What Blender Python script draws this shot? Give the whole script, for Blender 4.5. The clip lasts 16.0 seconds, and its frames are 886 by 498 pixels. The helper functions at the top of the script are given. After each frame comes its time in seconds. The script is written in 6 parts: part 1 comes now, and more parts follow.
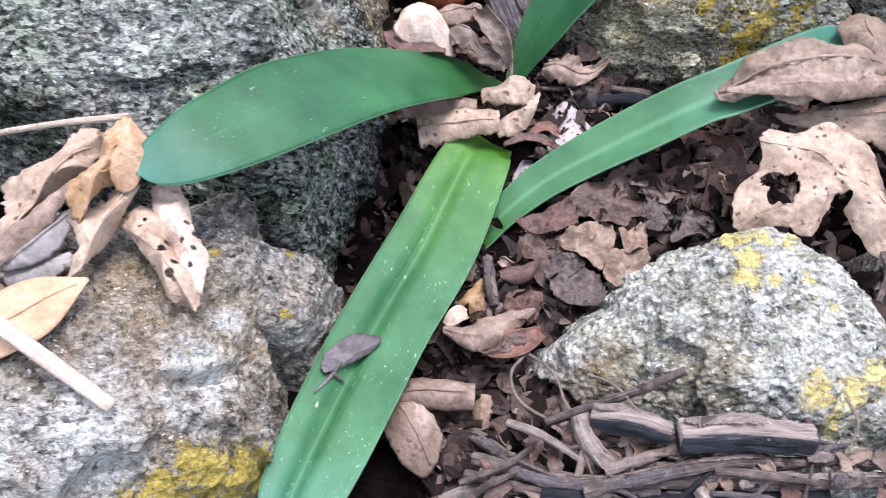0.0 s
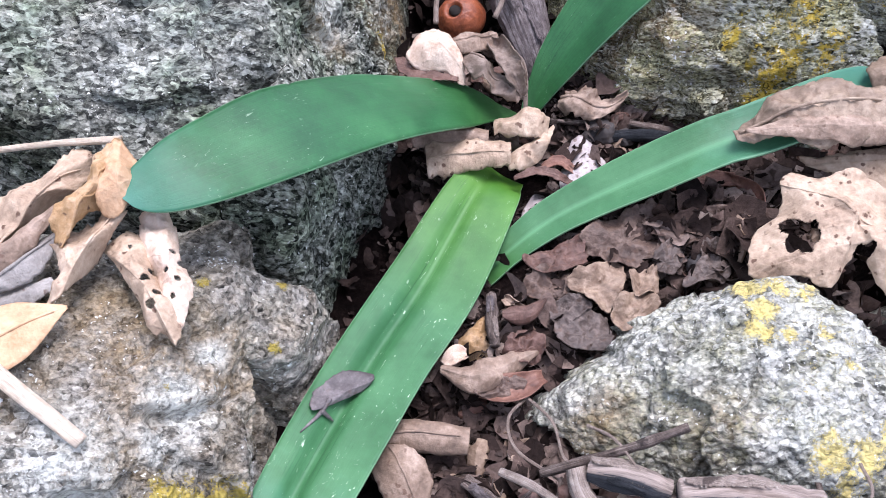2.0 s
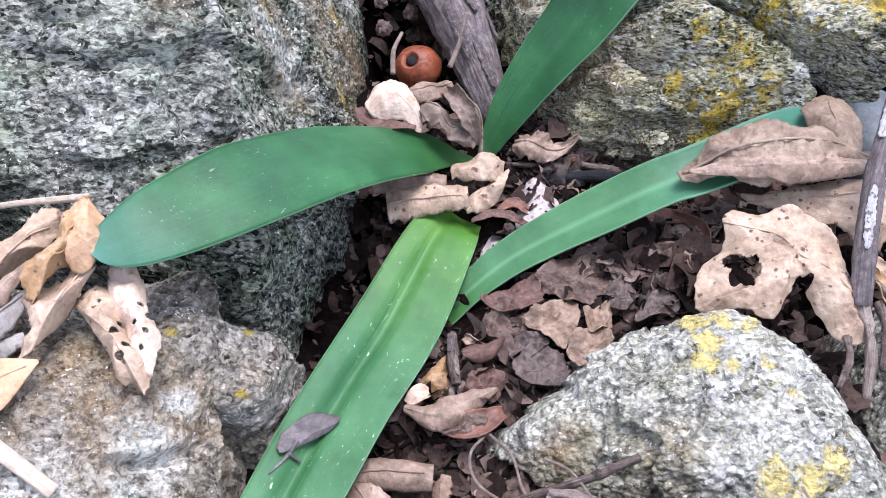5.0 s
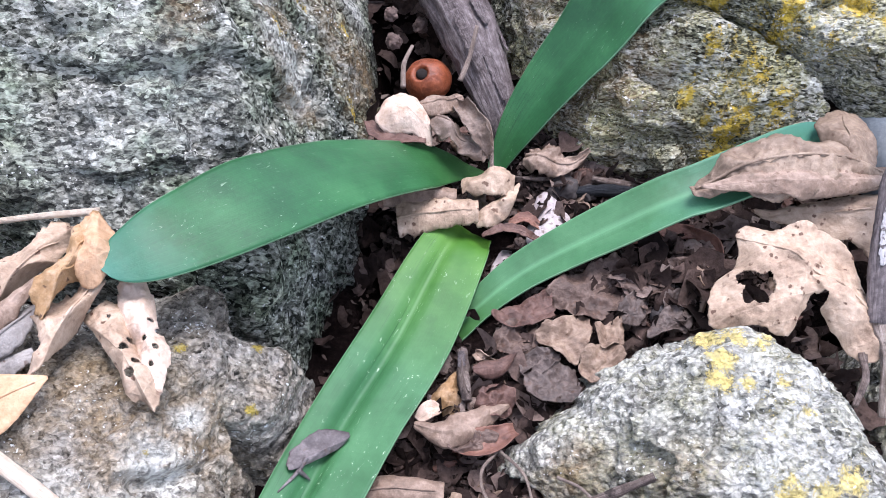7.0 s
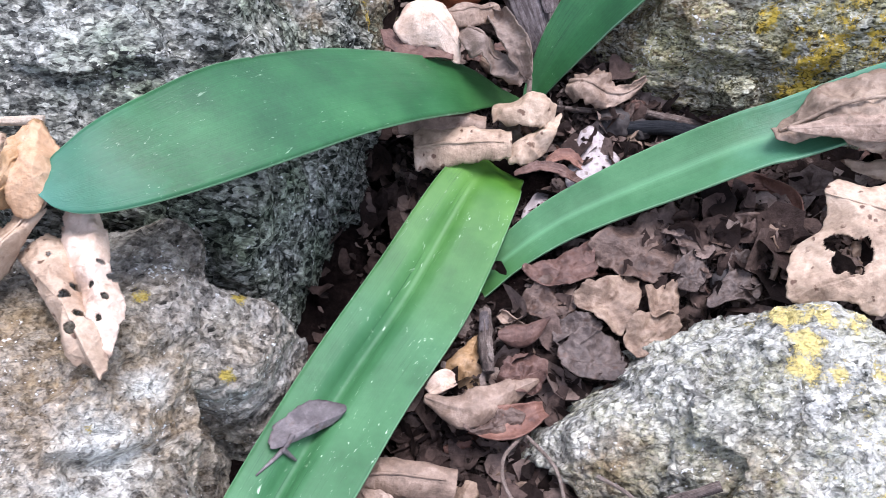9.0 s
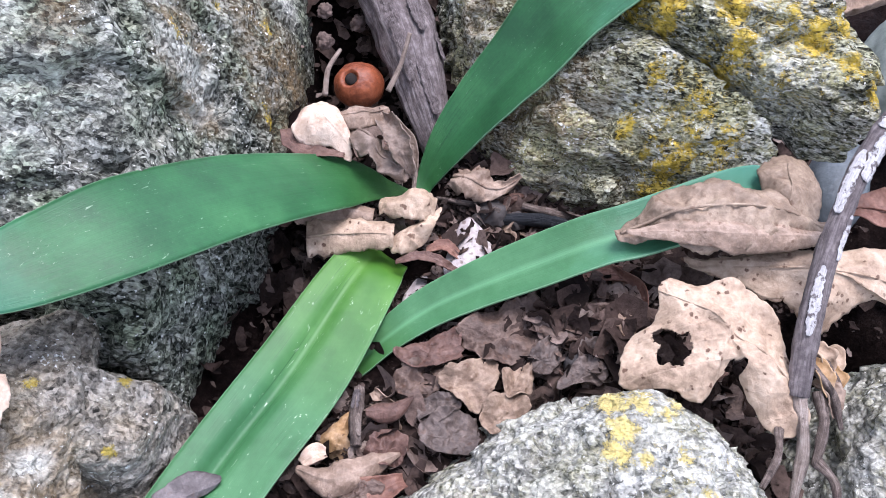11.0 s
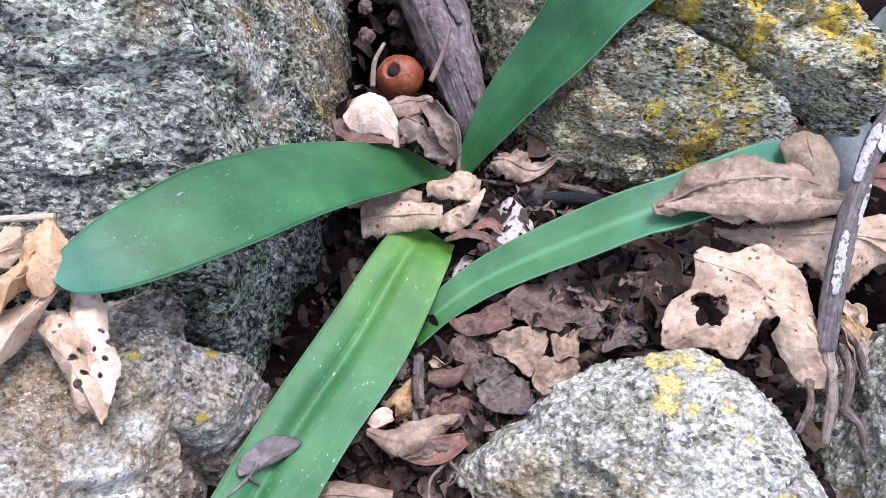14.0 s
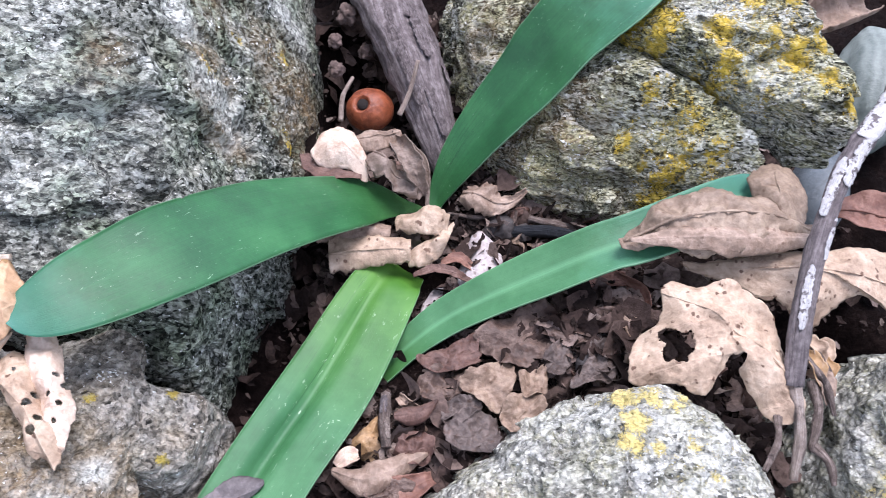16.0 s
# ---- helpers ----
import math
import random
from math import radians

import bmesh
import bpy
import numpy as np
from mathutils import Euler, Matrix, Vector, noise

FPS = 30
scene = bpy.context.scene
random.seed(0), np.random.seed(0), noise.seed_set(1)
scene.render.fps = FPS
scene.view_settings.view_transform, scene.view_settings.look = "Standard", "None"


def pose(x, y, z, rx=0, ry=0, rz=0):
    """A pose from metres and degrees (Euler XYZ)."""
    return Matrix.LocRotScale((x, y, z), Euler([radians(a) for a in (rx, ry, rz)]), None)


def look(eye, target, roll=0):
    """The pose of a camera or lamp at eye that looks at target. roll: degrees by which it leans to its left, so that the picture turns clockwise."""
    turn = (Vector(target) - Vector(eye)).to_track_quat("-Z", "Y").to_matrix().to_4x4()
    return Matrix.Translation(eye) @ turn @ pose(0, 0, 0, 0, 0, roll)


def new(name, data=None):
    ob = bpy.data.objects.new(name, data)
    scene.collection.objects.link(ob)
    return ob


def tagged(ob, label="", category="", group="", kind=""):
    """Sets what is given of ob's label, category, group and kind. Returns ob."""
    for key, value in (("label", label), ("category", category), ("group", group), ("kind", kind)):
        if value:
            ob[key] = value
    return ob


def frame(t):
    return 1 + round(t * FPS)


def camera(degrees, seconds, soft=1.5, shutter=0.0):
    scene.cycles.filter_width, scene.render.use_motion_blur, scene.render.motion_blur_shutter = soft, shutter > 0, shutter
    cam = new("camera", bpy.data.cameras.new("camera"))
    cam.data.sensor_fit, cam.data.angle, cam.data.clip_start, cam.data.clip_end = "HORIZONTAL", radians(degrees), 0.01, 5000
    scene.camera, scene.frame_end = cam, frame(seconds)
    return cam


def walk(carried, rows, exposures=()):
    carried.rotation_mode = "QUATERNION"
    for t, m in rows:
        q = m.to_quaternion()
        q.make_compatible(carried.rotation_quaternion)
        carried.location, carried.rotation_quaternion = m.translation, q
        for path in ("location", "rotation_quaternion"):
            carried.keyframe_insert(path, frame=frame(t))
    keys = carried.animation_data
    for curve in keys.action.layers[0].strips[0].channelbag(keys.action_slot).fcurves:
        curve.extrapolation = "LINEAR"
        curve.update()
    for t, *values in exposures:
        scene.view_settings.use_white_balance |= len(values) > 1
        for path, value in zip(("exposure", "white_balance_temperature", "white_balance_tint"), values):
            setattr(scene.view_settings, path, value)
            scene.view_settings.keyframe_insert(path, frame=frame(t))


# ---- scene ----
cam = camera(51.86, 16.0, soft=0.75, shutter=0.3)
PATH = [
    (0, look((-0.0783, -0.2847, 0.3543), (-0.0286, -0.0709, -0.0386), 8.65)),
    (0.5, look((-0.0568, -0.2782, 0.3428), (-0.0118, -0.0743, -0.0558), 6.91)),
    (1, look((-0.0649, -0.2930, 0.3323), (-0.0247, -0.0865, -0.0655), 8.64)),
    (1.5, look((-0.0688, -0.2771, 0.3428), (-0.0359, -0.0549, -0.0472), 6.50)),
    (2, look((-0.0638, -0.2730, 0.3468), (-0.0301, -0.0500, -0.0426), 6.96)),
    (2.5, look((-0.0583, -0.2797, 0.3505), (-0.0237, -0.0478, -0.0336), 7.07)),
    (3, look((-0.0583, -0.2780, 0.3538), (-0.0226, -0.0474, -0.0309), 7.30)),
    (3.5, look((-0.0589, -0.2759, 0.3569), (-0.0190, -0.0439, -0.0267), 8.13)),
    (4, look((-0.0647, -0.2792, 0.3644), (-0.0165, -0.0475, -0.0184), 8.74)),
    (4.2, look((-0.0635, -0.2792, 0.3636), (-0.0183, -0.0463, -0.0187), 7.90)),
    (6.3, look((-0.0568, -0.2692, 0.3616), (-0.0042, -0.0331, -0.0178), 8.05)),
    (6.5, look((-0.0578, -0.2684, 0.3597), (-0.0044, -0.0322, -0.0196), 8.65)),
    (7, look((-0.0618, -0.2734, 0.3610), (-0.0165, -0.0334, -0.0170), 7.40)),
    (7.5, look((-0.0649, -0.2663, 0.3587), (-0.0206, -0.0275, -0.0201), 7.40)),
    (8, look((-0.0640, -0.2747, 0.3395), (-0.0179, -0.0470, -0.0459), 10.70)),
    (8.5, look((-0.0710, -0.2526, 0.3139), (-0.0284, -0.0408, -0.0809), 10.76)),
    (9, look((-0.0625, -0.2350, 0.3054), (-0.0191, -0.0241, -0.0898), 11.18)),
    (9.5, look((-0.0460, -0.2302, 0.3179), (-0.0108, -0.0145, -0.0755), 9.93)),
    (9.7, look((-0.0412, -0.2253, 0.3293), (0.0035, -0.0012, -0.0583), 12.61)),
    (11.8, look((-0.0153, -0.2447, 0.3598), (0.0264, -0.0240, -0.0302), 10.76)),
    (12, look((-0.0299, -0.2472, 0.3606), (0.0026, -0.0292, -0.0317), 9.64)),
    (12.5, look((-0.0649, -0.2542, 0.3544), (-0.0472, -0.0425, -0.0423), 8.46)),
    (13, look((-0.0803, -0.2554, 0.3578), (-0.0546, -0.0483, -0.0409), 10.74)),
    (13.2, look((-0.0758, -0.2534, 0.3593), (-0.0447, -0.0452, -0.0382), 11.10)),
    (13.5, look((-0.0552, -0.2444, 0.3662), (0.0006, -0.0309, -0.0260), 12.74)),
    (14, look((-0.0492, -0.2540, 0.3761), (0.0012, -0.0346, -0.0135), 11.59)),
    (14.5, look((-0.0470, -0.2537, 0.3752), (0.0033, -0.0313, -0.0127), 11.97)),
    (15, look((-0.0566, -0.2505, 0.3785), (-0.0163, -0.0236, -0.0080), 9.78)),
    (15.5, look((-0.0484, -0.2466, 0.3759), (-0.0031, -0.0171, -0.0085), 10.69)),
    (16, look((-0.0375, -0.2477, 0.3784), (0.0164, -0.0196, -0.0057), 11.59)),
]
walk(cam, PATH, exposures=[(0, 1.75, 5770, 17.8), (16, 1.75, 5770, 17.8)])

# ---- light ----
world = bpy.data.worlds.new("overcast_sky")
scene.world = world
world.use_nodes = True
wn = world.node_tree
sky = wn.nodes.new("ShaderNodeTexSky")
sky.sky_type, sky.sun_disc = "NISHITA", False
sky.sun_elevation, sky.sun_rotation = radians(74), radians(19)
wn.nodes["Background"].inputs["Strength"].default_value = 0.12
cloud = wn.nodes.new("ShaderNodeHueSaturation")
cloud.inputs["Saturation"].default_value = 0.4
wn.links.new(sky.outputs[0], cloud.inputs["Color"])
wn.links.new(cloud.outputs[0], wn.nodes["Background"].inputs["Color"])
sun_data = bpy.data.lights.new("sun", "SUN")
sun_data.energy, sun_data.angle, sun_data.color = 1.5, radians(30), (1.0, 0.93, 0.86)
sun = new("sun", sun_data)
sun.matrix_world = look((0.3, 0.85, 3.2), (0, 0, 0))


# ---- materials ----
class Mat:
    """A node material with a few short cuts."""

    def __init__(self, name, rough=0.8, spec=0.4):
        self.m = bpy.data.materials.new(name)
        self.m.use_nodes = True
        self.t = self.m.node_tree
        self.b = self.t.nodes["Principled BSDF"]
        self.b.inputs["Roughness"].default_value = rough
        self.b.inputs["Specular IOR Level"].default_value = spec

    def node(self, kind, **values):
        n = self.t.nodes.new(kind)
        for key, v in values.items():
            n.inputs[key].default_value = v
        return n

    def link(self, a, b):
        self.t.links.new(a, b)

    def coords(self, scale=(1, 1, 1), turn=(0, 0, 0), use="Object"):
        c = self.node("ShaderNodeTexCoord")
        m = self.node("ShaderNodeMapping")
        m.inputs["Scale"].default_value = scale
        m.inputs["Rotation"].default_value = [radians(a) for a in turn]
        self.link(c.outputs[use], m.inputs["Vector"])
        return m.outputs[0]

    def noise(self, vec, scale, detail=4.0, rough=0.6, warp=0.0):
        n = self.node("ShaderNodeTexNoise", Scale=scale, Detail=detail, Roughness=rough, Distortion=warp)
        self.link(vec, n.inputs["Vector"])
        return n.outputs["Fac"]

    def cells(self, vec, scale, out="Distance"):
        n = self.node("ShaderNodeTexVoronoi", Scale=scale)
        self.link(vec, n.inputs["Vector"])
        return n.outputs[out]

    def vector_noise(self, vec, scale):
        n = self.node("ShaderNodeTexNoise", Scale=scale, Detail=3.0)
        self.link(vec, n.inputs["Vector"])
        return n.outputs["Color"]

    def ramp(self, fac, stops):
        n = self.node("ShaderNodeValToRGB")
        e = n.color_ramp.elements
        while len(e) < len(stops):
            e.new(0.5)
        for el, (p, c) in zip(e, stops):
            el.position = p
            el.color = (c, c, c, 1) if isinstance(c, (int, float)) else (*c, 1)
        self.link(fac, n.inputs[0])
        return n.outputs[0]

    def mix(self, fac, a, b, how="MIX"):
        n = self.t.nodes.new("ShaderNodeMix")
        n.data_type, n.blend_type = "RGBA", how
        for i, v in ((0, fac), (6, a), (7, b)):
            if isinstance(v, (int, float)):
                n.inputs[i].default_value = v if i == 0 else (v, v, v, 1)
            elif isinstance(v, tuple):
                n.inputs[i].default_value = (*v, 1)
            else:
                self.link(v, n.inputs[i])
        return n.outputs[2]

    def math(self, how, a, b=0.0):
        n = self.t.nodes.new("ShaderNodeMath")
        n.operation = how
        for i, v in enumerate((a, b)):
            if isinstance(v, (int, float)):
                n.inputs[i].default_value = v
            else:
                self.link(v, n.inputs[i])
        return n.outputs[0]

    def attr(self, name, out="Fac"):
        n = self.t.nodes.new("ShaderNodeAttribute")
        n.attribute_name = name
        return n.outputs[out]

    def finish(self, color=None, bumps=(), rough=None):
        if color is not None:
            self.link(color, self.b.inputs["Base Color"])
        if rough is not None:
            self.link(rough, self.b.inputs["Roughness"])
        last = None
        for h, dist, strength in bumps:
            n = self.node("ShaderNodeBump", Distance=dist, Strength=strength)
            self.link(h, n.inputs["Height"])
            if last is not None:
                self.link(last, n.inputs["Normal"])
            last = n.outputs[0]
        if last is not None:
            self.link(last, self.b.inputs["Normal"])
        return self.m


def rock_material(name, turn, dark, mid, light, green, stretch=4.0, grain=330.0, contrast=0.5, pebbly=0.0, shift=0.0, dust=0.0, tone=None, crust=None, pebble=560.0, cracks=0.85):
    """Foliated grey gneiss: stretched dark and pale grains, pore shade painted into the darkest tone, algae tint,
    crusts of lichen from the mesh's own attributes.
    """
    k = Mat(name, 0.9, 0.12)
    v = k.coords((1, stretch, stretch), turn)
    p = k.coords()
    fine = k.noise(v, grain, 3, 0.65, 0.25)
    mid_n = k.noise(v, grain * 0.33, 5, 0.7, 0.35)
    broad = k.noise(p, 22, 4, 0.6)
    crystals = k.cells(v, grain * 0.8, "Color")
    sep = k.node("ShaderNodeSeparateColor")
    k.link(crystals, sep.inputs[0])
    g = k.math("ADD", k.math("MULTIPLY", fine, 0.55), k.math("MULTIPLY", mid_n, 0.6))
    g = k.math("ADD", g, k.math("MULTIPLY", k.math("SUBTRACT", sep.outputs[0], 0.5), 0.3))
    g = k.math("ADD", g, k.math("MULTIPLY", k.math("SUBTRACT", broad, 0.5), 0.35))
    c0 = 0.585 + shift
    # the darkest stop holds dark grains and the painted shade of small pores
    col = k.ramp(g, [(c0 - 0.2 * contrast, dark), (c0 - 0.03 * contrast, mid), (c0 + 0.13 * contrast, light), (c0 + 0.36 * contrast, tuple(min(0.9, x * 1.6) for x in light))])
    warped = k.mix(0.0025, p, k.mix(1.0, k.vector_noise(p, 260), (-0.5, -0.5, -0.5), "ADD"), "ADD")
    grains = k.node("ShaderNodeSeparateColor")
    k.link(k.cells(warped, pebble, "Color"), grains.inputs[0])
    col = k.mix(0.55 * pebbly, col, k.mix(1.0, col, k.ramp(grains.outputs[1], [(0.0, (0.45, 0.46, 0.44)), (0.35, (0.85, 0.84, 0.78)), (0.75, (1.2, 1.18, 1.1)), (1.0, (1.75, 1.72, 1.62))]), "MULTIPLY"))
    # joints between grains darkened: the shade of the relief is in the colour
    joints = k.ramp(k.cells(warped, pebble), [(0.42, 0.0), (0.8, 0.8)])
    col = k.mix(k.math("MULTIPLY", joints, pebbly), col, tuple(0.4 * x for x in mid))
    if tone:
        col = k.mix(k.ramp(k.noise(p, 48, 4, 0.65), [(0.42, 0.0), (0.66, 0.75)]), col, k.mix(1.0, col, tone, "MULTIPLY"))
    algae = k.ramp(k.noise(p, 34, 5, 0.65), [(0.46, 0.0), (0.68, 0.75)])
    col = k.mix(algae, col, k.mix(1.0, col, green, "MULTIPLY"))
    # brown stain; on the pointed schist it also paints in a shadow
    stain = k.math("MULTIPLY", k.attr("stain"), k.ramp(k.noise(p, 120, 5, 0.7), [(0.35, 0.2), (0.62, 1.0)]))
    col = k.mix(k.math("MULTIPLY", stain, 0.9), col, k.ramp(fine, [(0.35, (0.12, 0.075, 0.035)), (0.65, (0.36, 0.26, 0.14))]))
    # pale crust
    pale = k.math("MULTIPLY", k.attr("pale"), k.ramp(k.noise(p, 150, 6, 0.7), [(0.32, 0.0), (0.47, 1.0)]))
    col = k.mix(k.math("MULTIPLY", pale, 0.8), col, k.ramp(g, [(c0 - 0.2, (0.16, 0.16, 0.15)), (c0 - 0.04, (0.52, 0.52, 0.47)), (c0 + 0.1, (0.78, 0.78, 0.71))]))
    if dust:
        powder = k.math("MULTIPLY", k.ramp(k.noise(p, 55, 4, 0.6), [(0.42, 0.0), (0.58, dust)]), k.ramp(k.noise(p, 420, 4, 0.75), [(0.42, 0.0), (0.56, 1.0)]))
        col = k.mix(powder, col, k.ramp(fine, [(0.35, (0.3, 0.29, 0.13)), (0.65, (0.66, 0.62, 0.36))]))
    # yellow crust
    lich = k.ramp(k.math("ADD", k.math("MULTIPLY", k.attr("lichen"), 0.36), k.math("MULTIPLY", k.noise(p, 230, 7, 0.85), 1.35)), [(0.89, 0.0), (1.0, 0.92)])
    lich = k.math("MULTIPLY", lich, k.ramp(k.attr("lichen"), [(0.0, 0.0), (0.2, 1.0)]))
    ycol = k.ramp(k.noise(p, 190, 4, 0.7), [(0.3, (0.26, 0.2, 0.05)), (0.46, (0.55, 0.4, 0.05)), (0.56, (0.72, 0.5, 0.06)), (0.68, (0.76, 0.66, 0.3))])
    if crust:
        ycol = k.mix(0.6, ycol, crust)
    col = k.mix(lich, col, ycol)
    speck = k.ramp(k.math("ADD", k.noise(p, 620, 2, 0.5), k.math("MULTIPLY", k.noise(p, 60, 3, 0.5), 0.5)), [(0.94, 0.0), (1.0, 1.0)])
    col = k.mix(speck, col, (0.82, 0.82, 0.78))
    crack = k.math("MULTIPLY", k.ramp(k.math("ABSOLUTE", k.math("SUBTRACT", k.noise(v, grain * 0.3, 3, 0.6, 0.6), 0.5)), [(0.012, 1.0), (0.035, 0.0)]), k.ramp(k.noise(p, 70, 3, 0.6), [(0.4, 0.1), (0.6, 0.9)]))
    col = k.mix(k.math("MULTIPLY", crack, cracks), col, tuple(0.5 * x for x in dark))
    pits = k.ramp(k.noise(p, 480, 3, 0.7), [(0.3, 0.0), (0.46, 1.0)])
    clod = k.cells(warped, pebble)
    clods = k.math("MULTIPLY", clod, -1.0)
    return k.finish(col, [(mid_n, 0.0038, 0.8), (fine, 0.0016, 0.8), (clods, 0.004, pebbly), (pits, 0.001, 0.7), (k.math("MULTIPLY", crack, -1.0), 0.0015, 0.8 * cracks), (lich, 0.0008, 0.5)])


M_BOULDER = rock_material("gneiss_dark", (10, 0, -12), (0.008, 0.01, 0.0075), (0.17, 0.175, 0.15), (0.43, 0.435, 0.39), (0.64, 0.82, 0.58), 1.8, 430, 0.78, 0.3, -0.012, tone=(0.72, 0.7, 0.62), pebble=420.0, cracks=0.7)
M_LEFT = rock_material("gneiss_worn", (0, 15, 20), (0.03, 0.028, 0.025), (0.265, 0.244, 0.215), (0.43, 0.405, 0.365), (0.93, 0.92, 0.82), 1.2, 500, 1.1, 0.4, -0.03, tone=(0.85, 0.74, 0.6), crust=(0.33, 0.27, 0.07), pebble=400.0, cracks=0.4)
M_RIGHT = rock_material("granite_pale", (0, 0, 25), (0.055, 0.054, 0.046), (0.35, 0.342, 0.308), (0.55, 0.54, 0.495), (0.94, 0.95, 0.82), 1.4, 380, 1.05, 0.7, -0.03, 0.3, crust=(0.74, 0.64, 0.3), pebble=330.0, cracks=0.35)
M_SCHIST = rock_material("schist_mossy", (0, 0, 25), (0.008, 0.009, 0.007), (0.25, 0.248, 0.197), (0.62, 0.61, 0.53), (0.94, 0.95, 0.68), 2.6, 380, 0.62, 0.4, -0.02, 0.65, tone=(0.55, 0.55, 0.48))


def leaf_material():
    """Waxy strap leaf: fine lengthwise veins, a paler keel, small pale scars."""
    k = Mat("strap_leaf_green", 0.36, 0.4)
    uv = k.t.nodes.new("ShaderNodeUVMap")
    uv.uv_map = "UVMap"
    sep = k.node("ShaderNodeSeparateXYZ")
    k.link(uv.outputs[0], sep.inputs[0])
    m = k.node("ShaderNodeMapping")
    m.inputs["Scale"].default_value = (1.2, 42, 1)
    k.link(uv.outputs[0], m.inputs["Vector"])
    vein = k.noise(m.outputs[0], 2.0, 4, 0.6)
    p = k.coords()
    blot = k.noise(p, 30, 4, 0.6)
    fine = k.noise(p, 700, 3, 0.7)
    col = k.ramp(k.math("ADD", k.math("MULTIPLY", vein, 0.22), k.math("ADD", k.math("MULTIPLY", blot, 0.63), k.math("MULTIPLY", fine, 0.15))), [(0.36, (0.011, 0.060, 0.019)), (0.5, (0.022, 0.105, 0.033)), (0.66, (0.046, 0.165, 0.056))])
    # blue-green tip, leaf tone with sky reflection painted in; yellower towards the base
    # paler mix by leaf: the whitish sheen is painted into the green
    col = k.mix(k.math("MULTIPLY", k.attr("light"), 0.5), col, k.ramp(blot, [(0.35, (0.052, 0.165, 0.06)), (0.65, (0.112, 0.255, 0.122))]))
    tip_sheen = k.ramp(k.math("ADD", sep.outputs[0], k.math("MULTIPLY", k.math("SUBTRACT", blot, 0.5), 0.5)), [(0.55, 0.0), (1.0, 0.95)])
    col = k.mix(tip_sheen, col, (0.055, 0.19, 0.15))
    # darker mix: shade on the dimmer leaves is put into their colour
    col = k.mix(k.math("MULTIPLY", k.attr("leaf_shade"), 0.5), col, (0.01, 0.062, 0.024))
    young = k.math("MULTIPLY", k.ramp(sep.outputs[0], [(0.04, 1.0), (0.27, 0.0)]), k.attr("young"))
    col = k.mix(young, col, k.ramp(blot, [(0.35, (0.06, 0.17, 0.012)), (0.65, (0.13, 0.28, 0.03))]))
    keel = k.ramp(k.math("ABSOLUTE", k.math("SUBTRACT", sep.outputs[1], 0.5)), [(0.0, 0.5), (0.1, 0.0)])
    col = k.mix(k.math("MULTIPLY", keel, k.attr("keel")), col, (0.17, 0.4, 0.2))
    m2 = k.node("ShaderNodeMapping")
    m2.inputs["Scale"].default_value = (30, 9, 1)
    k.link(uv.outputs[0], m2.inputs["Vector"])
    spots = k.math("MULTIPLY", k.ramp(k.noise(m2.outputs[0], 2.6, 5, 0.75, 0.8), [(0.63, 0.0), (0.655, 1.0)]), k.ramp(k.noise(p, 55, 2, 0.5), [(0.44, 0.0), (0.6, 1.0)]))
    col = k.mix(k.math("MULTIPLY", spots, k.attr("scars")), col, (0.55, 0.7, 0.5))
    m3 = k.node("ShaderNodeMapping")
    m3.inputs["Scale"].default_value = (1.6, 70, 1)
    k.link(uv.outputs[0], m3.inputs["Vector"])
    scratch = k.math("MULTIPLY", k.ramp(k.noise(m3.outputs[0], 1.7, 3, 0.6), [(0.585, 0.0), (0.63, 0.85)]), k.ramp(k.noise(p, 26, 2, 0.5), [(0.44, 0.0), (0.56, 1.0)]))
    col = k.mix(k.math("MULTIPLY", scratch, k.attr("streak")), col, (0.008, 0.045, 0.016))
    rim = k.ramp(k.math("ABSOLUTE", k.math("SUBTRACT", sep.outputs[1], 0.5)), [(0.488, 0.0), (0.498, 0.35)])
    col = k.mix(rim, col, (0.3, 0.5, 0.3))
    k.b.inputs["Subsurface Weight"].default_value = 0.0
    rough = k.ramp(blot, [(0.3, 0.44), (0.7, 0.58)])
    return k.finish(col, [(blot, 0.002, 0.2), (vein, 0.0006, 0.25), (fine, 0.0003, 0.25)], rough)


M_STRAP = leaf_material()


def dry_material(name, deep, mid, light, spots=0.5, stain=(0.1, 0.05, 0.03), fine=1.0):
    """Dead leaf: papery tan with darker veins, blotches and pinholes of rot."""
    k = Mat(name, 0.6, 0.4)
    p = k.coords()
    n1 = k.noise(p, 70 * fine, 5, 0.65)
    n2 = k.noise(p, 420, 4, 0.7)
    col = k.ramp(k.math("ADD", k.math("MULTIPLY", n1, 0.65), k.math("MULTIPLY", n2, 0.35)), [(0.32, deep), (0.5, mid), (0.66, light)])
    vein = k.attr("vein")
    col = k.mix(k.math("MULTIPLY", vein, 0.16), col, light)
    rot = k.math("MULTIPLY", k.ramp(k.cells(k.mix(0.003, p, k.vector_noise(p, 400), "ADD"), 230), [(0.17, 1.0), (0.26, 0.0)]), k.ramp(k.noise(p, 80, 3, 0.6), [(0.46, 0.0), (0.54, 1.0)]))
    col = k.mix(k.math("MULTIPLY", rot, spots), col, stain)
    blot = k.ramp(k.noise(p, 45, 4, 0.7), [(0.55, 0.0), (0.75, 0.6)])
    col = k.mix(blot, col, deep)
    return k.finish(col, [(n1, 0.004, 0.45), (n2, 0.0007, 0.5), (vein, 0.0008, 0.35)])


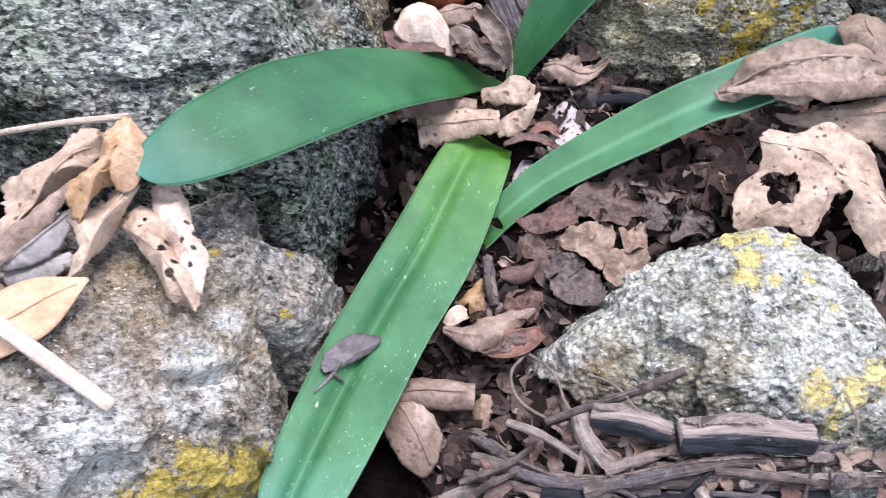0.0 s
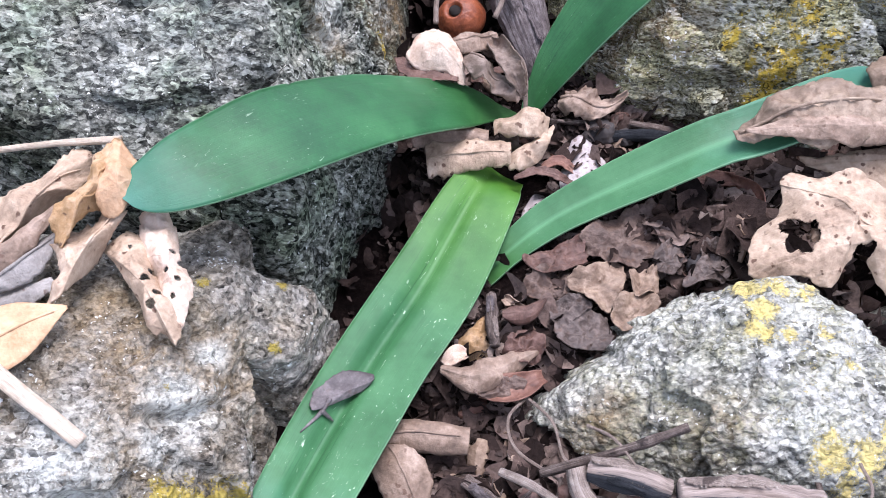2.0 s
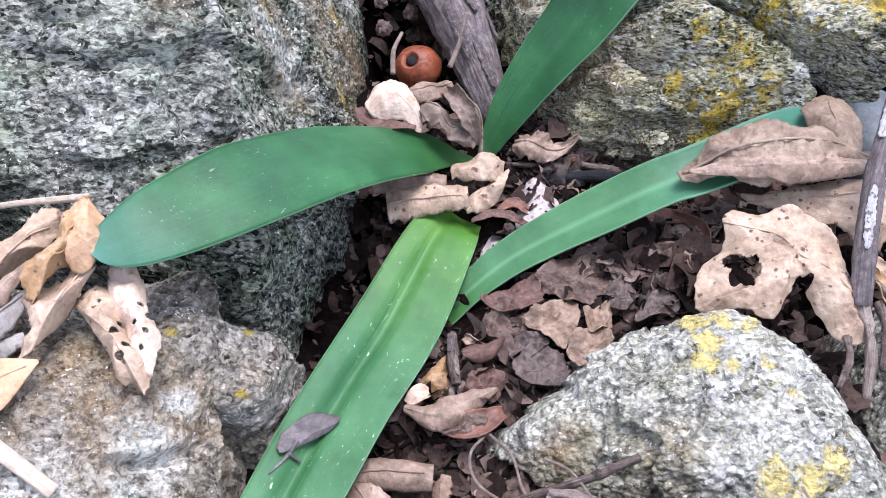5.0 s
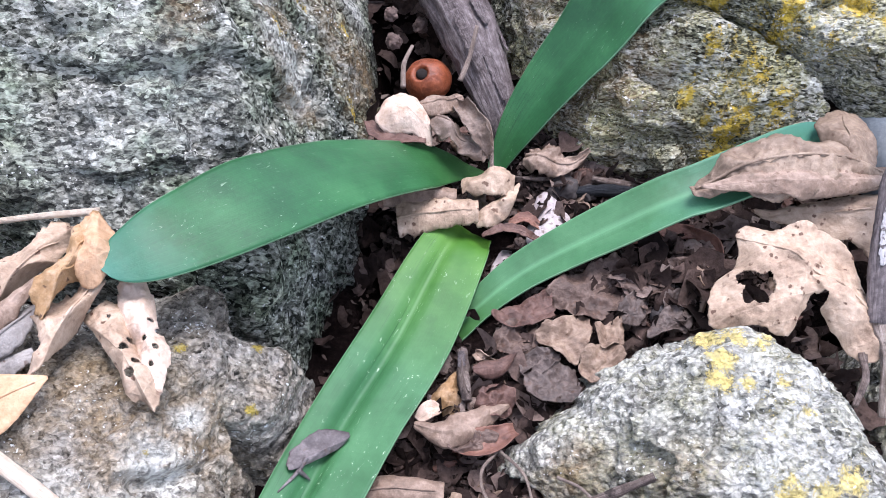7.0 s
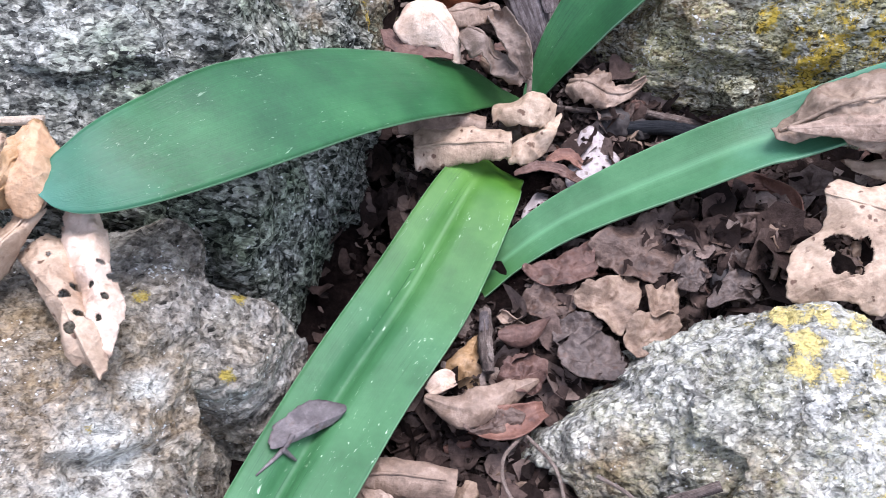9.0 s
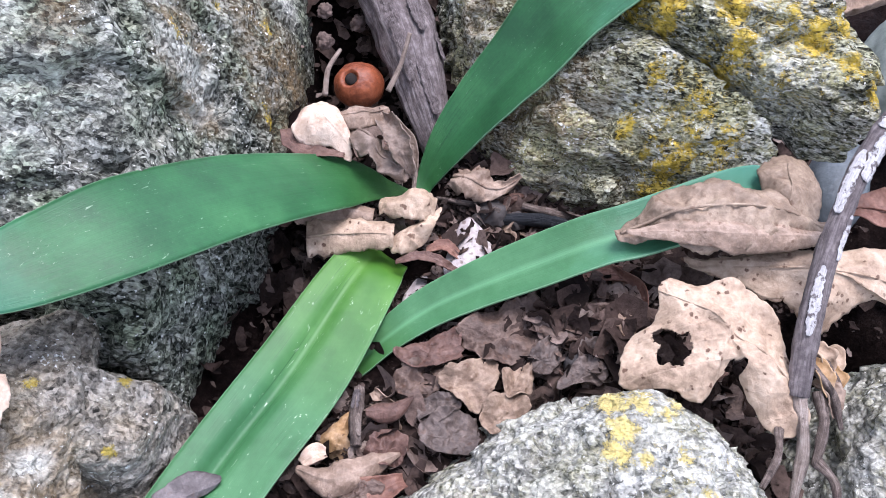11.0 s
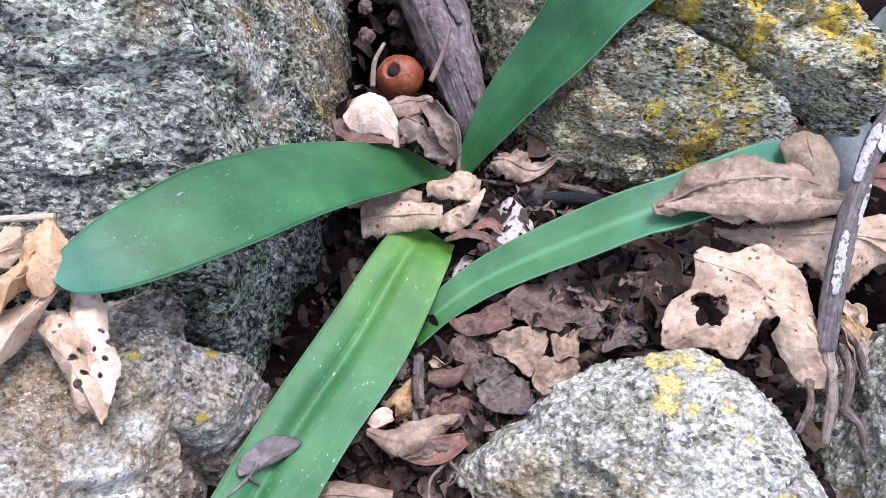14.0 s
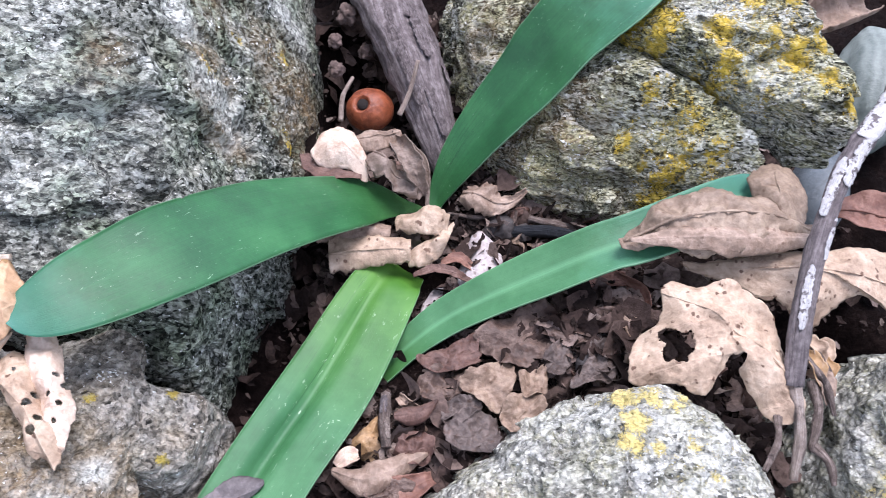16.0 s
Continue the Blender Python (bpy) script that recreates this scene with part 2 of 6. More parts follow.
M_TAN = dry_material("dead_leaf_tan", (0.186, 0.120, 0.078), (0.388, 0.280, 0.197), (0.549, 0.423, 0.319), 0.95)
M_PALE = dry_material("dead_leaf_cream", (0.38, 0.24, 0.16), (0.6, 0.455, 0.355), (0.72, 0.59, 0.49), 0.3)
M_BROWN = dry_material("dead_leaf_brown", (0.103, 0.069, 0.049), (0.238, 0.164, 0.119), (0.414, 0.311, 0.243), 0.7)
M_UMBER = dry_material("dead_leaf_umber", (0.094, 0.063, 0.043), (0.218, 0.155, 0.110), (0.361, 0.276, 0.201), 0.5)
M_LAVENDER = dry_material("dead_leaf_lavender", (0.11, 0.096, 0.088), (0.235, 0.212, 0.195), (0.38, 0.35, 0.325), 0.7)
M_GREYLEAF = dry_material("dead_leaf_greybrown", (0.073, 0.051, 0.040), (0.176, 0.128, 0.101), (0.310, 0.236, 0.191), 0.4)
M_RUST = dry_material("dead_leaf_rust", (0.075, 0.034, 0.025), (0.17, 0.08, 0.056), (0.3, 0.165, 0.12), 0.5)
M_ORANGE = dry_material("dead_leaf_orange", (0.19, 0.1, 0.035), (0.36, 0.22, 0.105), (0.5, 0.35, 0.23), 0.9)
M_SAND = dry_material("dead_leaf_sand", (0.34, 0.19, 0.09), (0.5, 0.31, 0.18), (0.6, 0.42, 0.28), 0.15)
M_ROT = dry_material("rotted_leaf_brown", (0.032, 0.018, 0.014), (0.101, 0.065, 0.050), (0.197, 0.136, 0.107), 0.5, fine=2.0)
M_ROTGREY = dry_material("rotted_leaf_grey", (0.029, 0.020, 0.017), (0.088, 0.065, 0.056), (0.176, 0.133, 0.114), 0.4, fine=2.0)
M_ROTRED = dry_material("rotted_leaf_red", (0.04, 0.019, 0.014), (0.11, 0.058, 0.044), (0.2, 0.12, 0.095), 0.5, fine=2.0)
M_ROTTAN = dry_material("rotted_leaf_tan", (0.088, 0.055, 0.037), (0.223, 0.152, 0.107), (0.361, 0.266, 0.191), 0.6, fine=1.6)
M_SCRAP = dry_material("leaf_scrap_grey", (0.035, 0.028, 0.029), (0.1, 0.084, 0.085), (0.22, 0.19, 0.19), 0.3)
M_LIGHTGREEN = dry_material("green_leaf_pale", (0.13, 0.28, 0.05), (0.25, 0.44, 0.11), (0.4, 0.56, 0.22), 0.2, (0.1, 0.16, 0.03))
M_WHITEFLAKE = dry_material("bleached_flake", (0.2, 0.16, 0.15), (0.37, 0.315, 0.305), (0.57, 0.52, 0.51), 0.7)


def soil_material():
    k = Mat("humus_soil", 0.95, 0.05)
    p = k.coords()
    n1 = k.noise(p, 60, 6, 0.7)
    n2 = k.noise(p, 420, 5, 0.75)
    # humus brown taken down to near black, the gaps' deep shade included in it
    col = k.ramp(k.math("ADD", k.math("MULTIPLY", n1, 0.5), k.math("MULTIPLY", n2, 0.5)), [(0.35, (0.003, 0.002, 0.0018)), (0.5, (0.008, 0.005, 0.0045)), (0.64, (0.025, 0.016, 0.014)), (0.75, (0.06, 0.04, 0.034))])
    return k.finish(col, [(n1, 0.01, 0.7), (n2, 0.003, 0.9)])


def crumb_material(name, stops):
    """Small litter: every flake its own brown."""
    k = Mat(name, 0.88, 0.1)
    g = k.t.nodes.new("ShaderNodeNewGeometry")
    p = k.coords()
    n = k.noise(p, 350, 4, 0.7)
    col = k.ramp(g.outputs["Random Per Island"], stops)
    col = k.mix(0.75, col, k.ramp(n, [(0.3, 0.35), (0.65, 1.25)]), "MULTIPLY")
    return k.finish(col, [(n, 0.0016, 0.7)])


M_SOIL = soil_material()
M_LITTER = crumb_material("litter_flakes", [(0.0, (0.012, 0.008, 0.007)), (0.35, (0.05, 0.033, 0.028)), (0.7, (0.12, 0.083, 0.07)), (0.93, (0.21, 0.155, 0.132)), (1.0, (0.3, 0.235, 0.2))])
M_CRUMB = crumb_material("soil_crumbs", [(0.0, (0.01, 0.007, 0.006)), (0.5, (0.04, 0.028, 0.024)), (0.85, (0.1, 0.072, 0.062)), (1.0, (0.24, 0.19, 0.165))])


def wood_material(name, dark, mid, light, stretch=6.0, scale=90.0, patch=None, amount=0.55):
    """Weathered twig: lengthwise fibres by the UV, with an optional patchy second colour."""
    k = Mat(name, 0.82, 0.25)
    uv = k.t.nodes.new("ShaderNodeUVMap")
    uv.uv_map = "UVMap"
    m = k.node("ShaderNodeMapping")
    m.inputs["Scale"].default_value = (0.35, stretch, 1)
    k.link(uv.outputs[0], m.inputs["Vector"])
    n = k.noise(m.outputs[0], 5, 6, 0.7, 0.5)
    p = k.coords()
    n2 = k.noise(p, scale * 3, 5, 0.7)
    col = k.ramp(k.math("ADD", k.math("MULTIPLY", n, 0.6), k.math("MULTIPLY", n2, 0.4)), [(0.34, dark), (0.5, mid), (0.66, light)])
    if patch:
        col = k.mix(k.ramp(k.noise(p, scale, 4, 0.65), [(amount - 0.03, 0.0), (amount + 0.03, 1.0)]), col, patch)
    return k.finish(col, [(n, 0.003, 0.8), (n2, 0.001, 0.7)])


M_STEM = wood_material("old_woody_stem", (0.045, 0.034, 0.033), (0.16, 0.13, 0.128), (0.36, 0.315, 0.31), 9)
M_TWIG = wood_material("grey_twig_bark", (0.05, 0.04, 0.042), (0.15, 0.125, 0.125), (0.3, 0.26, 0.255), 5, 110)
M_BARK = wood_material("white_bark", (0.3, 0.28, 0.28), (0.6, 0.575, 0.575), (0.78, 0.76, 0.76), 5, 230, (0.16, 0.135, 0.135), 0.56)
M_STRAW = wood_material("bleached_straw", (0.58, 0.43, 0.31), (0.8, 0.66, 0.52), (0.88, 0.78, 0.66), 8)
M_CHAR = wood_material("charred_wood", (0.008, 0.009, 0.011), (0.02, 0.022, 0.027), (0.06, 0.06, 0.065), 6, 60, (0.4, 0.32, 0.28), 0.62)


def half_charred():
    """A stick burnt black on one side, bleached on the other."""
    k = Mat("half_charred_wood", 0.75, 0.3)
    uv = k.t.nodes.new("ShaderNodeUVMap")
    uv.uv_map = "UVMap"
    sep = k.node("ShaderNodeSeparateXYZ")
    k.link(uv.outputs[0], sep.inputs[0])
    m = k.node("ShaderNodeMapping")
    m.inputs["Scale"].default_value = (0.35, 6, 1)
    k.link(uv.outputs[0], m.inputs["Vector"])
    n = k.noise(m.outputs[0], 5, 6, 0.7, 0.4)
    side = k.math("ABSOLUTE", k.math("SUBTRACT", sep.outputs[1], 0.37))
    f = k.math("ADD", side, k.math("MULTIPLY", k.math("SUBTRACT", n, 0.5), 0.3))
    pale = k.ramp(n, [(0.35, (0.19, 0.145, 0.12)), (0.6, (0.44, 0.355, 0.31))])
    black = k.ramp(n, [(0.35, (0.008, 0.009, 0.012)), (0.65, (0.04, 0.042, 0.05))])
    return k.finish(k.mix(k.ramp(f, [(0.15, 0.0), (0.19, 1.0)]), pale, black), [(n, 0.003, 0.8)])


M_HALFCHAR = half_charred()
M_DEADWOOD = wood_material("rotten_stick", (0.03, 0.021, 0.018), (0.16, 0.12, 0.102), (0.42, 0.34, 0.3), 7, 70, (0.06, 0.045, 0.04), 0.62)
M_SPLIT = wood_material("split_wood", (0.1, 0.072, 0.06), (0.34, 0.27, 0.23), (0.6, 0.51, 0.45), 8, 80, (0.1, 0.075, 0.065), 0.66)
M_ROOTLET = wood_material("dry_rootlet", (0.14, 0.1, 0.08), (0.3, 0.23, 0.19), (0.46, 0.38, 0.33), 3)


def plain_stone(name, dark, light, rough=0.6, scale=60, bands=0.0):
    k = Mat(name, rough, 0.4)
    p = k.coords()
    n = k.noise(p, scale, 6, 0.65)
    n2 = k.noise(p, 500, 4, 0.7)
    f = k.math("ADD", k.math("MULTIPLY", n, 0.7), k.math("MULTIPLY", n2, 0.3))
    if bands:
        w = k.node("ShaderNodeTexWave", Scale=bands, Distortion=3.0, Detail=2.0)
        k.link(p, w.inputs["Vector"])
        f = k.math("ADD", k.math("MULTIPLY", f, 0.88), k.math("MULTIPLY", w.outputs["Fac"], 0.12))
    return k.finish(k.ramp(f, [(0.32, dark), (0.66, light)]), [(n, 0.002, 0.4), (n2, 0.0008, 0.5)])


M_PEBBLE = plain_stone("dark_pebble", (0.025, 0.021, 0.02), (0.085, 0.072, 0.068), 0.75)
M_BLUE = plain_stone("bluegrey_pebble", (0.06, 0.07, 0.08), (0.15, 0.17, 0.185), 0.5)
M_GREENSTONE = plain_stone("greenish_stone", (0.075, 0.09, 0.08), (0.22, 0.245, 0.22), 0.5, 40, 60.0)
M_NUT = plain_stone("nut_shell", (0.1, 0.022, 0.009), (0.36, 0.105, 0.045), 0.42, 130)
M_PIT = plain_stone("nut_hole", (0.006, 0.004, 0.003), (0.02, 0.012, 0.01), 0.9)
M_CLOD = plain_stone("root_clod", (0.035, 0.022, 0.019), (0.19, 0.135, 0.115), 0.95, 150)


# ---- building helpers ----
def mesh(name, verts, faces, mat, parent=None, smooth=True, uvs=None, attrs=None):
    me = bpy.data.meshes.new(name)
    me.from_pydata([tuple(v) for v in verts], [], faces)
    me.materials.append(mat)
    if smooth:
        me.polygons.foreach_set("use_smooth", [True] * len(me.polygons))
    if uvs is not None:
        layer = me.uv_layers.new(name="UVMap")
        idx = np.zeros(len(me.loops), dtype=np.int32)
        me.loops.foreach_get("vertex_index", idx)
        layer.data.foreach_set("uv", np.asarray(uvs, dtype=np.float32)[idx].ravel())
    for key, vals in (attrs or {}).items():
        a = me.attributes.new(key, "FLOAT", "POINT")
        a.data.foreach_set("value", np.asarray(vals, dtype=np.float32))
    me.update()
    ob = new(name, me)
    if parent is not None:
        ob.parent = parent
    return ob


def spline(points, n, closed=False):
    """Catmull-Rom through the points, n samples."""
    P = np.array(points, dtype=float)
    k = len(P)
    out = []
    for i in range(n):
        f = i / n * k if closed else i / (n - 1) * (k - 1)
        a = min(int(f), k - 1 if closed else k - 2)
        t = f - a
        if closed:
            p0, p1, p2, p3 = P[(a - 1) % k], P[a % k], P[(a + 1) % k], P[(a + 2) % k]
        else:
            p1, p2 = P[a], P[a + 1]
            p0 = P[a - 1] if a > 0 else 2 * p1 - p2
            p3 = P[a + 2] if a + 2 < k else 2 * p2 - p1
        out.append(0.5 * (2 * p1 + (p2 - p0) * t + (2 * p0 - 5 * p1 + 4 * p2 - p3) * t * t + (3 * p1 - p0 - 3 * p2 + p3) * t ** 3))
    return np.array(out)


def fract(p, octaves=4, dim=0.9):
    return noise.fractal(Vector(p), dim, 2.1, octaves)


_balls = {}


def ball(sub):
    if sub not in _balls:
        bm = bmesh.new()
        bmesh.ops.create_icosphere(bm, subdivisions=sub, radius=1)
        bm.verts.ensure_lookup_table()
        _balls[sub] = (np.array([v.co[:] for v in bm.verts]), [tuple(v.index for v in f.verts) for f in bm.faces])
        bm.free()
    return _balls[sub]


def blobs(P, spots):
    """Soft discs at (x, y, radius[, weight]) seen from above."""
    v = np.zeros(len(P))
    for s in spots:
        x, y, r = s[:3]
        d = np.hypot(P[:, 0] - x, P[:, 1] - y) / r
        v = np.maximum(v, np.clip(1.25 - d, 0, 1) * (s[3] if len(s) > 3 else 1.0))
    return v


def grad_noise(P, seed=0):
    """Gradient noise of many points at once, about -1 to 1."""
    P = np.asarray(P, dtype=float)
    I = np.floor(P).astype(np.int64)
    f = P - I
    u = f * f * f * (f * (f * 6 - 15) + 10)
    total = np.zeros(len(P))
    for dx in (0, 1):
        for dy in (0, 1):
            for dz in (0, 1):
                h = (I[:, 0] + dx) * 374761393 + (I[:, 1] + dy) * 668265263 + (I[:, 2] + dz) * 1440662683 + int(seed * 1000) * 974634777
                h = (h ^ (h >> 13)) * 1274126177
                h = h ^ (h >> 16)
                g = (((h & 255) - 127.5) * (f[:, 0] - dx) + (((h >> 8) & 255) - 127.5) * (f[:, 1] - dy) + (((h >> 16) & 255) - 127.5) * (f[:, 2] - dz)) / 100.0
                total += g * (u[:, 0] if dx else 1 - u[:, 0]) * (u[:, 1] if dy else 1 - u[:, 1]) * (u[:, 2] if dz else 1 - u[:, 2])
    return total


def fbm(P, octaves=4, seed=0, gain=0.5):
    total, a = np.zeros(len(P)), 1.0
    for k in range(octaves):
        total += a * grad_noise(P * 2.03 ** k, seed + 1.7 * k)
        a *= gain
    return total


def chips(P, count, slope, seed):
    """Broken facets: each patch of the surface tilts its own way."""
    r = np.random.default_rng(int(seed * 100))
    S = P[r.choice(len(P), count, replace=False)]
    T = r.normal(0, slope, (count, 3))
    Q = P + 0.006 * np.stack([fbm(P * 45, 3, seed + k) for k in range(3)], axis=1)
    near, best = np.zeros(len(P), dtype=int), np.full(len(P), 1e9)
    for k in range(count):
        d = ((Q - S[k]) ** 2).sum(axis=1)
        m = d < best
        near[m], best[m] = k, d[m]
    return np.clip(((P - S[near]) * T[near]).sum(axis=1), -0.006, 0.006)


def steps(f):
    """Saw teeth with a steep fall: split layers seen on a weathered face."""
    t = f - np.floor(f)
    return np.where(t < 0.8, t / 0.8, (1 - t) / 0.2) - 0.5


def rock(name, label, outline, zb, slant, tops, mat, sub=6, seed=0.0, sharp=16, big=0.005, mid=0.0022, folia=0.0014, dip=20, ledges=(), grit=0.0005, lichen=(), pale=(), stain=(), bottom=-0.09, group="", chip=(90, 0.22), layer=0.0016):
    """A stone bounded by a side plane on each edge of its outline and by top planes (x, y, z, slope in x, slope in y), edges worn round, with chipped facets, split layers and ledges."""
    O = np.array(outline, dtype=float)
    area = 0.5 * np.sum(O[:, 0] * np.roll(O[:, 1], -1) - np.roll(O[:, 0], -1) * O[:, 1])
    if area < 0:
        O = O[::-1]
    c = np.array([O[:, 0].mean(), O[:, 1].mean(), min(0.0, zb) if bottom < 0 else 0.5 * (bottom + zb)])
    planes = [((0, 0, -1), (c[0], c[1], bottom))]
    for a, b in zip(O, np.roll(O, -1, axis=0)):
        d = (b - a) / np.linalg.norm(b - a)
        s = radians(slant)
        planes.append(((d[1] * math.sin(s), -d[0] * math.sin(s), math.cos(s)), (a[0], a[1], zb)))
    for x, y, z, gx, gy in tops:
        n = np.array([-gx, -gy, 1.0])
        planes.append((tuple(n / np.linalg.norm(n)), (x, y, z)))
    D, faces = ball(sub)
    inv = np.zeros(len(D))
    for n, p in planes:
        n, p = np.array(n), np.array(p)
        dist = max(float(n @ (p - c)), 0.004)
        inv += np.clip(D @ n, 0, None) ** sharp / dist ** sharp
    P = c + D * (inv ** (-1 / sharp))[:, None]
    t = radians(dip)
    u = np.array([math.cos(t), math.sin(t), 0.0])
    w = np.array([-math.sin(t) * 0.8, math.cos(t) * 0.8, 0.6])
    a, b = P @ u, P @ w
    L = np.stack([a * 60, b * 240, P[:, 2] * 90], axis=1)
    h = big * fbm(P * 22, 4, seed)
    h += mid * (1.0 - 2.2 * np.abs(fbm(P * 60, 4, seed + 3.1)))
    h += folia * fbm(L, 3, seed + 5.2)
    h += chips(P, chip[0], chip[1], seed + 1)
    patchy = np.clip(0.5 + fbm(P * 28, 2, seed + 9), 0, 1.2)
    h += layer * patchy * steps(b * 70 + 0.9 * fbm(P * 34, 3, seed + 7))
    h += 0.45 * layer * steps(b * 210 + 1.1 * fbm(P * 80, 3, seed + 8)) * np.clip(1.2 - patchy, 0.2, 1)
    h += grit * fbm(P * 260, 3, seed + 11, 0.65)
    wander = 0.006 * fbm(np.stack([P[:, 0] * 45, np.full(len(P), seed), np.full(len(P), 3.1)], axis=1), 3, seed)
    for x0, y0, slope, height, reach in ledges:
        e = P[:, 1] - y0 - slope * (P[:, 0] - x0) - wander
        fade = np.clip(1.5 - 1.5 * np.abs(P[:, 0] - x0) / reach, 0, 1)
        h += height * fade * np.clip(e / 0.0016 + 0.5, 0, 1) * np.exp(-np.clip(e, 0, None) / 0.04)
        h -= 0.7 * height * fade * np.exp(-((e + 0.002) / 0.003) ** 2)
    h *= np.clip((P[:, 2] + 0.05) / 0.01, 0, 1)
    P = P + D * h[:, None]
    ob = mesh(name, P, faces, mat, attrs={"lichen": blobs(P, lichen) * np.clip(D[:, 2] * 4 - 0.2, 0, 1), "pale": blobs(P, pale), "stain": blobs(P, stain)})
    return tagged(ob, label, "rock", group or "stones of the rockery")


def tube(name, points, radii, mat, parent=None, sides=14, n=60, rough=0.12, ridge=0.0, seed=0.0, flat=1.0):
    """A tapered, slightly knobbly stick with closed ends."""
    C = spline(points, n)
    Rr = np.interp(np.linspace(0, 1, n), np.linspace(0, 1, len(radii)), radii)
    length = np.concatenate([[0], np.cumsum(np.linalg.norm(np.diff(C, axis=0), axis=1))])
    verts, uvs, faces = [], [], []
    ref = np.array([0.0, 0.0, 1.0])
    for i in range(n):
        d = C[min(i + 1, n - 1)] - C[max(i - 1, 0)]
        d /= np.linalg.norm(d)
        s = np.cross(d, ref)
        s /= np.linalg.norm(s)
        up = np.cross(s, d)
        for j in range(sides):
            a = 2 * math.pi * j / sides
            r = Rr[i] * (1 + rough * fract((C[i][0] * 90 + seed, C[i][1] * 90, math.cos(a) + 2 * math.sin(a)), 3) + ridge * fract((math.cos(a) * 2.2 + seed, math.sin(a) * 2.2, length[i] * 14), 3))
            verts.append(C[i] + r * (math.cos(a) * s + flat * math.sin(a) * up))
            uvs.append((length[i] * 30, j / sides))
    for i in range(n - 1):
        for j in range(sides):
            k = (j + 1) % sides
            faces.append((i * sides + j, i * sides + k, (i + 1) * sides + k, (i + 1) * sides + j))
    for end in (0, n - 1):
        verts.append(C[end])
        uvs.append((length[end] * 30, 0.5))
        q = len(verts) - 1
        for j in range(sides):
            k = (j + 1) % sides
            faces.append((q, end * sides + k, end * sides + j) if end == 0 else (q, end * sides + j, end * sides + k))
    return mesh(name, verts, faces, mat, parent, uvs=uvs)


def shell(verts, faces, uvs, thick, attrs, nrm):
    """Gives a sheet its thickness: a second skin below and a rim all round."""
    V = np.array(verts)
    n = len(V)
    low = V - nrm * thick
    edges = {}
    for f in faces:
        for a, b in zip(f, f[1:] + f[:1]):
            edges[(a, b)] = edges.get((a, b), 0) + 1
    rim = [(b, a) for (a, b) in edges if (b, a) not in edges]
    F = list(faces) + [tuple(n + i for i in reversed(f)) for f in faces] + [(a, b, n + b, n + a) for a, b in rim]
    U = None if uvs is None else list(uvs) + list(uvs)
    A = {k: list(v) + list(v) for k, v in attrs.items()}
    return np.vstack([V, low]), F, U, A


def normals_of(V, faces):
    N = np.zeros_like(V)
    for f in faces:
        a, b, c = V[f[0]], V[f[1]], V[f[2]]
        q = np.cross(b - a, c - a)
        for i in f:
            N[i] += q
    L = np.linalg.norm(N, axis=1)
    L[L == 0] = 1
    return N / L[:, None]


